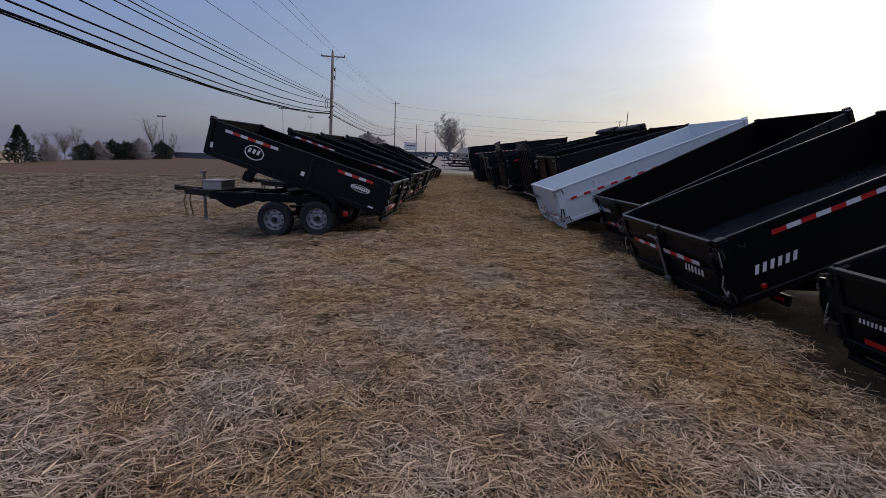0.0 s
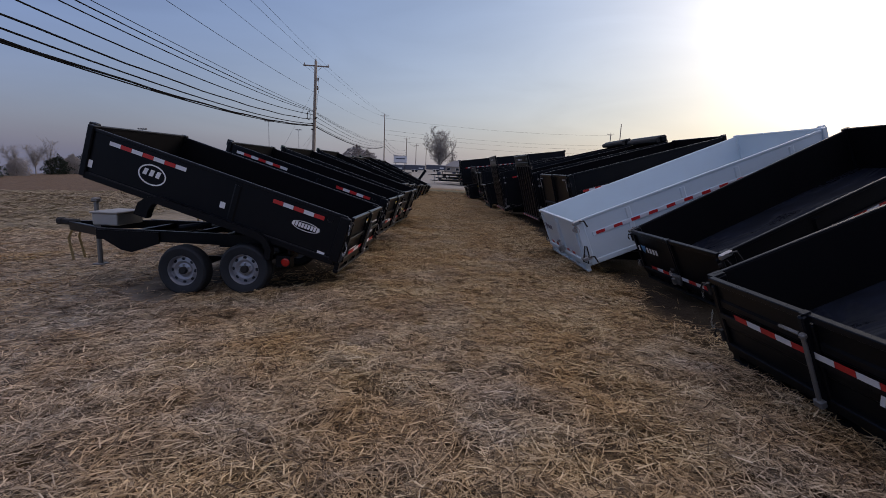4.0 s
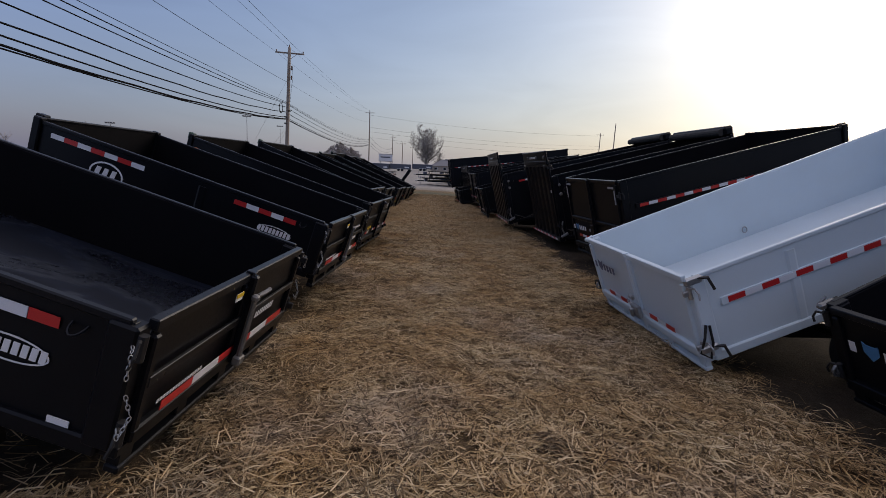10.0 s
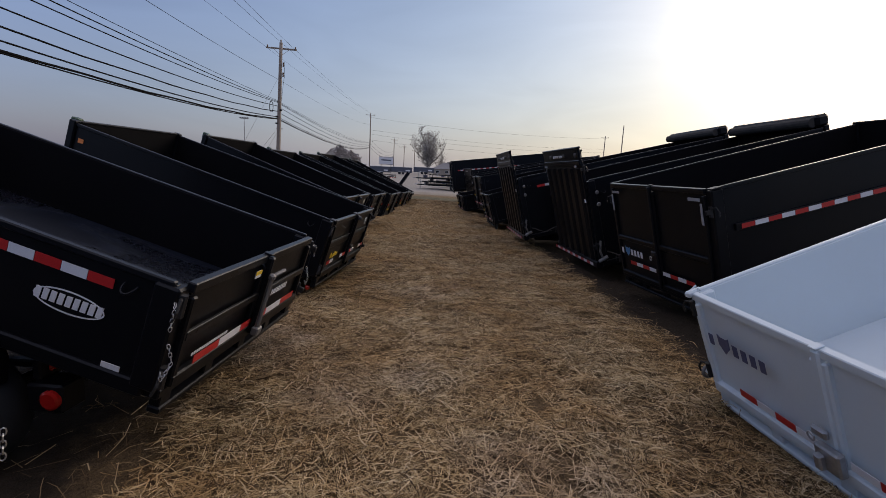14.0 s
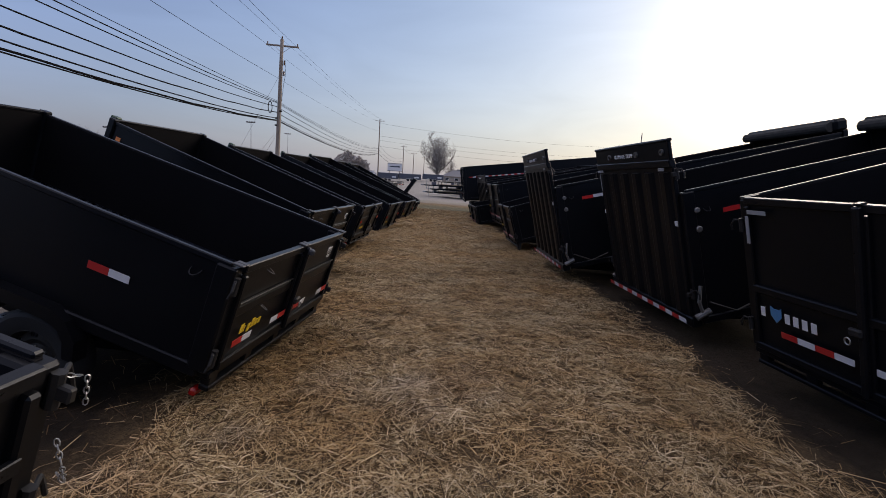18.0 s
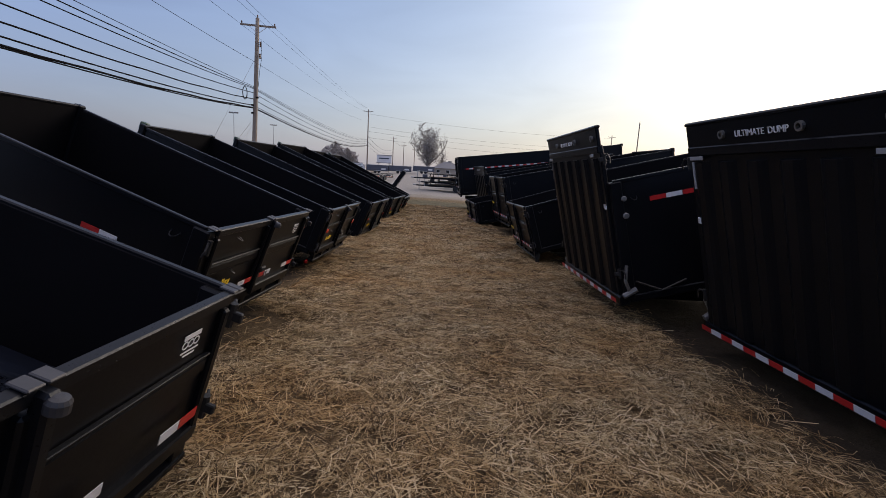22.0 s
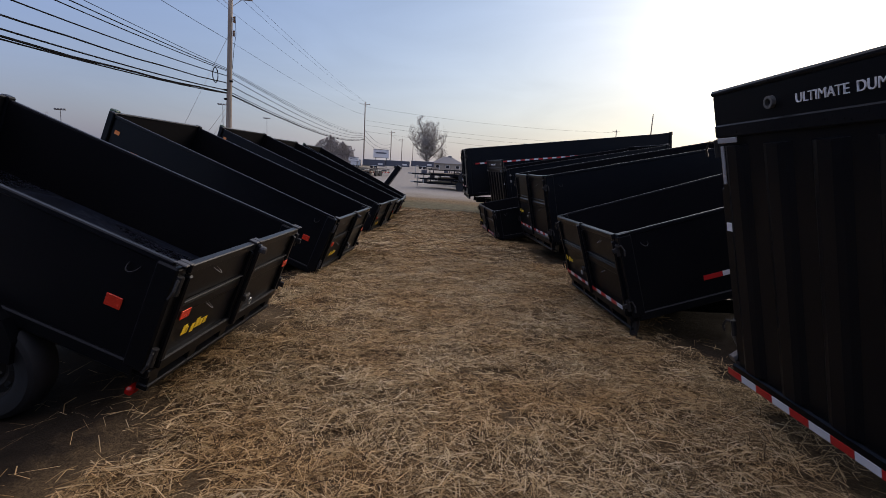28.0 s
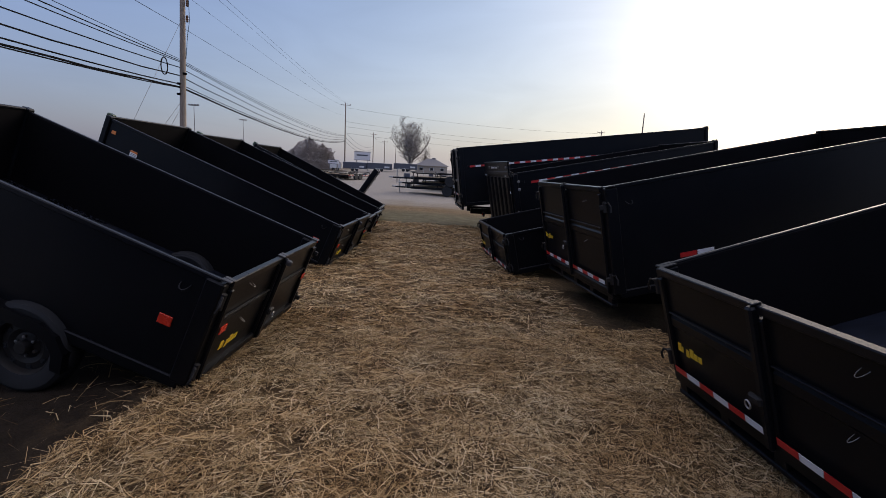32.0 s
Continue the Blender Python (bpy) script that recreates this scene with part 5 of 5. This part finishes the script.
# ---- trees ----
M_BARK = painted("grey_brown_bark", (0.17, 0.155, 0.145), 0.9, (0.25, 0.23, 0.21), 0.5, scale=6)
# twigs and brush stand far off: base greys lightened in place of distance haze
M_TWIG = plain("haze_paled_twigs", (0.27, 0.255, 0.25), 0.9)
M_EVER = plain("dark_evergreen_needles", (0.022, 0.034, 0.022), 0.8, scale=3, vary=0.5)
M_BRUSH = plain("haze_paled_brush", (0.38, 0.35, 0.34), 0.9, scale=2, vary=0.35)


def bare_tree(x, y, height, spread_w, seed, label, forks=5, twigs=900, oval=0.0):
    rng = random.Random(seed)
    root = new("bare_tree")
    root.matrix_basis = pose(x, y, lie(x, y) - 0.1)
    tagged(root, label, "tree")
    bm = bmesh.new()
    tips = []

    def stem(p, d, length, r, n=6, wander=0.14, lift=0.02):
        pts, rad = [p.copy()], [r]
        q, dd = p.copy(), d.copy()
        for i in range(n):
            dd = (dd + Vector((rng.uniform(-1, 1), rng.uniform(-1, 1), rng.uniform(-0.6, 0.6))) * wander + Vector((0, 0, lift))).normalized()
            q = q + dd * length / n
            pts.append(q.copy())
            rad.append(r * (1 - 0.8 * (i + 1) / n))
        tube(bm, pts, rad, 6 if r > height * 0.008 else 4)
        return pts, dd

    def sprout(pts, length, r, depth):
        for i in range(1, len(pts)):
            for k in range(2 if depth else 1 + (i % 2)):
                along_dir = (pts[i] - pts[i - 1]).normalized()
                side = Vector((rng.uniform(-1, 1), rng.uniform(-1, 1), rng.uniform(-0.2, 0.7))).normalized()
                q, dd = stem(pts[i], (along_dir * 0.6 + side).normalized(), length * rng.uniform(0.6, 1.1), r, 4, 0.2)
                tips.append((q, dd))
                if depth > 1:
                    sprout(q, length * 0.55, r * 0.5, depth - 1)

    def rounded(mesh):
        """Draw the outermost growth in to a broad oval crown."""
        for v in mesh.verts if oval else ():
            u = v.co.z / height
            if u > 0.7:
                u = 0.7 + 0.3 * math.tanh((u - 0.7) / 0.3)
                v.co.z = u * height
            e = (u - 0.42) / (0.66 if u > 0.42 else 0.62)
            reach = oval * height * math.sqrt(max(0.02, 1 - e * e))
            r = math.hypot(v.co.x, v.co.y)
            if r > 1e-6:
                v.co.xy *= reach * math.tanh(r / reach) / r

    trunk, td = stem(Vector((0, 0, 0)), Vector((0.02, 0, 1)), height * 0.42, height * 0.022, 5, 0.04)
    tips.append((trunk[3:], td))
    for k in range(forks + 2):
        ang = 2 * math.pi * (k + rng.random() * 0.6) / (forks + 2)
        out = rng.uniform(0.1, 1.45) * spread_w / 5.0
        limb_pts, dd = stem(trunk[rng.choice((1, 2, 3, 4, 5))], Vector((math.cos(ang) * out, math.sin(ang) * out, 1.0)).normalized(), height * rng.uniform(0.48, 0.62), height * 0.010, 8, 0.10, 0.05)
        tips.append((limb_pts, dd))
        sprout(limb_pts, height * 0.21, height * 0.0042, 2 if forks > 4 else 1)
    rounded(bm)
    part("trunk", bm, M_BARK, root, "grey-brown trunk and limbs")
    bm = bmesh.new()
    for i in range(twigs):
        pts, dd = rng.choice(tips)
        p = rng.choice(pts)
        d = (dd + Vector((rng.uniform(-1, 1), rng.uniform(-1, 1), rng.uniform(-0.4, 0.8)))).normalized()
        ln = height * rng.uniform(0.04, 0.09)
        m = p + d * ln * 0.5 + Vector((rng.uniform(-1, 1), rng.uniform(-1, 1), rng.uniform(-1, 1))) * ln * 0.1
        tube(bm, [p, m, p + d * ln], [height * 0.0018, height * 0.0013, height * 0.0007], 3)
    rounded(bm)
    part("crown", bm, M_TWIG, root, "bare twiggy crown")
    return root


def evergreen(x, y, height, radius, seed, label, name="evergreen_tree", cone=True, material=None, clumps=420):
    rng = random.Random(seed)
    root = new(name)
    root.matrix_basis = pose(x, y, lie(x, y) - 0.1)
    tagged(root, label, "tree" if cone else "bush")
    bm = bmesh.new()
    tube(bm, [(0, 0, 0), (0.05, 0, height * 0.5), (0, 0.03, height * 0.95)], [height * 0.03, height * 0.02, 0.02], 7)
    part("trunk", bm, M_BARK, root)
    bm = bmesh.new()
    for i in range(clumps):
        h = rng.uniform(0.06, 1.0) if cone else rng.random()
        a = rng.uniform(0, 2 * math.pi)
        if cone:
            rr = radius * (1.02 - h) * rng.uniform(0.35, 1.15)
        else:
            lump = 0.82 + 0.5 * noise.noise((math.cos(a) * 1.6 + seed, math.sin(a) * 1.6, h * 3.0))
            rr = radius * lump * math.sqrt(max(0.02, 1 - (1.6 * h - 0.55) ** 2)) * math.sqrt(rng.random())
        c = Vector((math.cos(a) * rr, math.sin(a) * rr, height * h * (1.0 if cone else 0.85 + 0.3 * noise.noise((math.cos(a) * 2 + seed, math.sin(a) * 2, 0.5)))))
        out = Vector((math.cos(a), math.sin(a), rng.uniform(-0.2, 0.7)))
        for k in range(5):
            d = (out + Vector((rng.uniform(-1, 1), rng.uniform(-1, 1), rng.uniform(-1, 1))) * 0.8).normalized()
            s = d.orthogonal().normalized() * height * 0.012
            ln = height * rng.uniform(0.03, 0.07)
            p = c + d * ln
            vs = [bm.verts.new(v) for v in (c - s, c + s, p + s * 0.5, p - s * 0.5)]
            bm.faces.new(vs)
    part("crown", bm, material or M_EVER, root, "dense uneven crown")
    return root


bare_tree(0.9, 126.0, 11.8, 6.4, 5, "large bare deciduous tree beside a low building", forks=9, twigs=3600, oval=0.45)
bare_tree(4.2, 128.0, 5.0, 3.0, 8, "small bare tree beside a low building", twigs=700)
bare_tree(-57.0, 94.0, 7.5, 3.0, 21, "bare thin tree at the edge of the field", forks=4, twigs=500)
bare_tree(-58.6, 74.0, 4.2, 3.6, 25, "bare brushy tree at the edge of the field", forks=5, twigs=900)
bare_tree(-59.0, 71.0, 3.8, 3.6, 26, "bare brushy tree at the edge of the field", forks=5, twigs=900)
bare_tree(-59.0, 77.0, 5.2, 3.0, 22, "bare brushy tree at the edge of the field", forks=4, twigs=600)
bare_tree(-52.0, 92.0, 5.0, 3.0, 23, "bare thin tree at the edge of the field", forks=4, twigs=400)
evergreen(-53.5, 60.5, 4.6, 2.0, 31, "dark pointed evergreen at the field edge", clumps=900)
for i, (bx, by, bh, br) in enumerate(((-58.0, 70.0, 2.6, 1.8), (-58.5, 78.0, 3.0, 2.3), (-56.5, 82.0, 3.5, 2.4), (-54.0, 85.0, 3.7, 2.5), (-60.0, 66.0, 2.4, 1.8), (-55.2, 83.6, 3.2, 2.2), (-57.4, 80.0, 3.1, 2.0), (-51.5, 88.0, 3.4, 2.2))):
    evergreen(bx, by, bh, br, 40 + i, "rounded dark bush at the field edge", "round_bush", False, M_EVER if i % 3 else M_BRUSH, clumps=2000)
for i, (bx, by, bh, br) in enumerate(((-20.8, 128.0, 6.8, 3.4), (-18.2, 130.0, 6.0, 3.6), (-23.6, 130.0, 5.0, 2.8))):
    evergreen(bx, by, bh, br, 50 + i, "grey leafless brush clump beyond the lot", "brush_clump", False, M_BRUSH, 2400)

# ---- far buildings, signs and vehicles ----
M_SIDING = plain("tan_siding", (0.36, 0.31, 0.26), 0.8, scale=6)
M_SHINGLE = plain("grey_roof_shingle", (0.20, 0.20, 0.21), 0.85, scale=9)
M_DARKBODY = painted("dark_blue_body_paint", (0.06, 0.07, 0.10), 0.5)
M_WHITEBODY = painted("white_body_paint", (0.62, 0.63, 0.65), 0.4)
M_GLASS = plain("dark_window_glass", (0.02, 0.024, 0.03), 0.08)
M_SIGN = plain("white_sign_face", (0.68, 0.68, 0.70), 0.5, vary=0.08)


def hip_house(x, y, w, d, wall, roof, label, name="low_building"):
    root = new(name)
    root.matrix_basis = pose(x, y, lie(x, y) - 0.05)
    tagged(root, label, "building")
    w0 = part("wall", boxes(((0, 0, wall / 2), (w, d, wall))), M_SIDING, root, "tan siding walls")
    bm = bmesh.new()
    e, r = 0.35, w * 0.12
    lo = [bm.verts.new(v) for v in ((-w / 2 - e, -d / 2 - e, wall), (w / 2 + e, -d / 2 - e, wall), (w / 2 + e, d / 2 + e, wall), (-w / 2 - e, d / 2 + e, wall))]
    hi = [bm.verts.new(v) for v in ((-r, 0, wall + roof), (r, 0, wall + roof))]
    for f in ((lo[0], lo[1], hi[1], hi[0]), (lo[2], lo[3], hi[0], hi[1]), (lo[1], lo[2], hi[1]), (lo[3], lo[0], hi[0]), lo[::-1]):
        bm.faces.new(f)
    part("roof", bm, M_SHINGLE, root, "grey shingle hip roof")
    part("ridge_vent", boxes(((w * 0.08, 0, wall + roof + 0.05), (w * 0.12, 0.5, 0.3)), bevel=0.03), M_SHINGLE, root)
    for i in range(3):
        win = part("window", boxes(((-w / 3 + i * w / 3, -d / 2 - 0.02, wall * 0.55), (w * 0.13, 0.06, wall * 0.4))), M_SIGN, w0, "white window frame")
        part("pane", boxes(((-w / 3 + i * w / 3, -d / 2 - 0.06, wall * 0.55), (w * 0.11, 0.03, wall * 0.34))), M_GLASS, win)
    return root


hip_house(5.4, 124.0, 6.4, 6.0, 1.5, 1.5, "low tan building with a grey hip roof beyond the lot")
hip_house(31.0, 108.0, 11.0, 8.0, 2.6, 2.0, "low tan building with a grey roof behind the trailers")
hip_house(-62.0, 62.0, 9.0, 7.0, 1.6, 1.4, "low house with a pale grey roof across the field", "far_house")


def sign_board(x, y, z, w, h, label):
    root = new("sign_board")
    root.matrix_basis = pose(x, y, lie(x, y))
    tagged(root, label, "sign")
    face = part("panel", boxes(((0, 0, z), (w, 0.25, h)), bevel=0.02), M_SIGN, root, "white sign panel")
    part("frame", boxes(((0, -0.02, z + h / 2), (w + 0.1, 0.3, 0.08)), ((0, -0.02, z - h / 2), (w + 0.1, 0.3, 0.08)), bevel=0.01), M_DARKBODY, root)
    part("text_band", boxes(((0, -0.135, z + h * 0.08), (w * 0.7, 0.01, h * 0.16)),), M_DARKBODY, face, "dark bar of writing")
    for v in (-0.35, 0.35):
        bm = bmesh.new()
        tube(bm, [(v * w, 0.05, 0), (v * w, 0.05, z)], 0.09, 8)
        part("sign_post", bm, M_STEEL, root)
    return root


sign_board(-8.9, 124.0, 3.0, 3.3, 1.7, "white roadside sign board on two posts")
sign_board(-13.0, 112.0, 1.7, 1.9, 0.7, "small white roadside sign board")


def cargo_box(x, y, w, h, d, body, label, rz=0):
    root = new("cargo_trailer")
    root.matrix_basis = pose(x, y, lie(x, y), 0, 0, rz)
    tagged(root, label, "cargo trailer", "parked cargo trailers beyond the lot")
    b = part("body", boxes(((0, 0, 0.45 + h / 2), (w, d, h)), bevel=0.06), body, root)
    part("roof_rail", boxes(((0, 0, 0.45 + h), (w + 0.02, d + 0.02, 0.06)), bevel=0.01), M_GALV, b)
    part("fender", boxes(((0, -d / 2 - 0.05, 0.55), (1.5, 0.2, 0.06)), bevel=0.02), M_WHITEBODY, b)
    part("plate", boxes(((w * 0.3, -d / 2 - 0.02, 0.9), (w * 0.2, 0.03, 0.3)),), M_WHITEBODY, b, "white panel")
    for v in (-0.4, 0.4):
        bm = bmesh.new()
        lathe(bm, [(0.2, -0.1), (0.32, -0.1), (0.32, 0.1), (0.2, 0.1)], 16)
        part("wheel", bm, M_TYRE, root, "", pose(v, -d / 2 - 0.02, 0.32))
    return root


for i, (cx, w, h, mt) in enumerate(((-9.6, 4.4, 1.25, M_DARKBODY), (-4.9, 4.8, 1.15, M_DARKBODY), (0.1, 4.6, 1.1, M_DARKBODY), (-13.4, 2.2, 1.1, M_WHITEBODY))):
    cargo_box(cx, 117.0 + i * 0.4, w, h, 2.0, mt, "dark enclosed cargo trailer parked beyond the lot" if mt is M_DARKBODY else "white enclosed cargo trailer parked beyond the lot")


def flatbed(x, y, rz, z, w=2.1, l=5.0, label="black flatbed trailer with a plank deck", ramp=0.0, planks=9):
    root = new("flatbed_trailer")
    root.matrix_basis = pose(x, y, lie(x, y) + z, 0, 0, rz)
    tagged(root, label, "flatbed trailer", "flatbed trailers in the lot")
    h = 0.52
    part("frame", boxes(((0, -w / 2 + 0.05, h - 0.08), (l, 0.08, 0.14)), ((0, w / 2 - 0.05, h - 0.08), (l, 0.08, 0.14)), ((-l / 2 + 0.04, 0, h - 0.08), (0.08, w, 0.14)), ((l / 2 - 0.04, 0, h - 0.08), (0.08, w, 0.14)), bevel=0.01), M_BLACK, root, "black steel frame")
    for i in range(planks):
        v = (i - (planks - 1) / 2) * (w - 0.14) / planks
        part("deck_board", cached(("deck_board", l, planks, w), lambda: boxes(((0, 0, h + 0.01), (l - 0.16, (w - 0.14) / planks - 0.012, 0.04)), bevel=0.004), M_DECK), None, root, "", pose(0, v, 0))
    part("side_rail", boxes(((0, -w / 2, h + 0.22), (l * 0.96, 0.05, 0.05)), bevel=0.008), M_BLACK, root)
    part("side_rail", boxes(((0, w / 2, h + 0.22), (l * 0.96, 0.05, 0.05)), bevel=0.008), M_BLACK, root)
    for sx in (-0.46, -0.15, 0.15, 0.46):
        for sy in (-1, 1):
            part("stake", boxes(((sx * l, sy * w / 2, h + 0.1), (0.05, 0.05, 0.26)), bevel=0.006), M_BLACK, root)
    tape(root, pose(-l / 2 + 0.1, -w / 2 - 0.045 + 0.05, h - 0.05), l - 0.2, 0.3)
    for v in (-1, 1):
        bm = bmesh.new()
        tube(bm, [(l / 2 - 0.1, v * 0.55, h - 0.1), (l / 2 + 1.2, v * 0.04, h - 0.1)], 0.05, 6)
        part("tongue_rail", bm, M_BLACK, root)
        for dx in (-0.4, 0.4):
            bm = bmesh.new()
            lathe(bm, [(0.16, -0.1), (0.32, -0.1), (0.33, 0), (0.32, 0.1), (0.16, 0.1)], 18)
            wh = part("wheel", bm, M_TYRE, root, "", pose(dx - 0.3, v * (w / 2 - 0.02), 0.32))
            bm = bmesh.new()
            lathe(bm, [(0.165, -0.09), (0.165, 0.09), (0.05, 0.07)], 18)
            part("rim", bm, M_RIM, wh)
        part("fender", boxes(((-0.3, v * (w / 2 + 0.02), 0.70), (1.65, 0.24, 0.02)), bevel=0.008), M_GALV, root)
    part("coupler", boxes(((l / 2 + 1.3, 0, h - 0.08), (0.3, 0.1, 0.1)), bevel=0.02), M_GALV, root)
    bm = bmesh.new()
    tube(bm, [(l / 2 + 0.95, 0, h - 0.42), (l / 2 + 0.95, 0, h + 0.42)], 0.035, 8)
    tube(bm, [(l / 2 + 0.95, 0, h + 0.40), (l / 2 + 0.78, 0.05, h + 0.46)], 0.015, 6)
    part("tongue_jack", bm, M_GALV, root, "steel tongue jack with a crank")
    part("tool_box", boxes(((l / 2 + 0.35, 0, h + 0.06), (0.34, 0.62, 0.24)), bevel=0.02), M_DARKBODY, root, "dark tool box")
    part("front_rail", boxes(((l / 2 - 0.03, 0, h + 0.30), (0.05, w, 0.05)), bevel=0.008), M_BLACK, root)
    if ramp:
        stood = pose(-l / 2 + 0.05, 0, h, 0, -180 + ramp, 0)
        for v in (-0.45, 0.45):
            part("ramp_rail", boxes(((0.72, v, 0.0), (1.44, 0.40, 0.20)), bevel=0.02), M_BLACK, root, "black loading ramp stood up", stood)
        for i in range(6):
            part("ramp_rung", boxes(((0.12 + i * 0.24, 0, 0.115), (0.05, 1.3, 0.04)), bevel=0.006), M_BLACK, root, "", stood)
    return root


flatbed(3.3, 53.0, 168, 0.0, 2.1, 4.8)
flatbed(3.8, 53.1, 181, 0.30, 2.1, 4.8, "black flatbed trailer stacked on another one")
flatbed(5.2, 58.0, 178, 0.0, 2.1, 5.0)
flatbed(5.6, 58.1, 175, 0.30, 2.1, 5.0, "black flatbed trailer stacked on another one")
flatbed(3.1, 52.9, 186, 0.60, 2.1, 4.6, "black flatbed trailer on top of a stack of three")
flatbed(5.0, 57.9, 172, 0.60, 2.1, 4.8, "black flatbed trailer on top of a stack of three")
flatbed(6.4, 66.0, 176, 0.0, 2.1, 5.0)
flatbed(6.6, 66.1, 174, 0.36, 2.1, 5.0, "black flatbed trailer stacked on another one")
flatbed(8.6, 84.0, 170, 0.0, 2.1, 5.5)
for i in range(5):
    flatbed(-5.4 - i * 1.5, 75.0 + i * 2.6, 62 + 4 * i, 0.0, 1.9, 4.2)
flatbed(-3.4, 41.2, 180, -0.02, 2.0, 4.0, "black equipment trailer with its loading ramp stood up", ramp=56)


def light_pole(x, y, h, label="tall thin light pole with a bank of lamps"):
    root = new("light_pole")
    root.matrix_basis = pose(x, y, lie(x, y))
    tagged(root, label, "light pole", "light poles across the field")
    bm = bmesh.new()
    tube(bm, [(0, 0, 0), (0, 0, h)], [0.08, 0.045], 8)
    part("shaft", bm, M_DARKPOLE, root)
    part("lamp_bar", boxes(((0, 0, h), (1.8, 0.08, 0.10)),), M_DARKPOLE, root)
    for i in range(4):
        part("lamp_head", boxes(((-0.75 + i * 0.5, -0.1, h + 0.12), (0.34, 0.2, 0.24)), bevel=0.03), M_DARKPOLE, root)


light_pole(-60.0, 103.0, 8.4)
light_pole(-38.5, 115.0, 11.2)
light_pole(-43.0, 155.0, 11.8)
utility_pole(31.7, 86.0, 10.2, arms=0, thick=0.11, label="thin wooden utility pole behind the trailers")
# low dark wall along the far road
root = new("roadside_wall")
root.matrix_basis = pose(-44.0, 92.0, lie(-44.0, 92.0), 0, 0, 12)
tagged(root, "low dark roadside wall across the field", "wall")
part("wall_body", boxes(((0, 0, 0.5), (14.0, 0.3, 1.0)), bevel=0.03), M_DARKBODY, root)
part("coping", boxes(((0, 0, 1.03), (14.1, 0.4, 0.06)), bevel=0.01), M_SHINGLE, root)
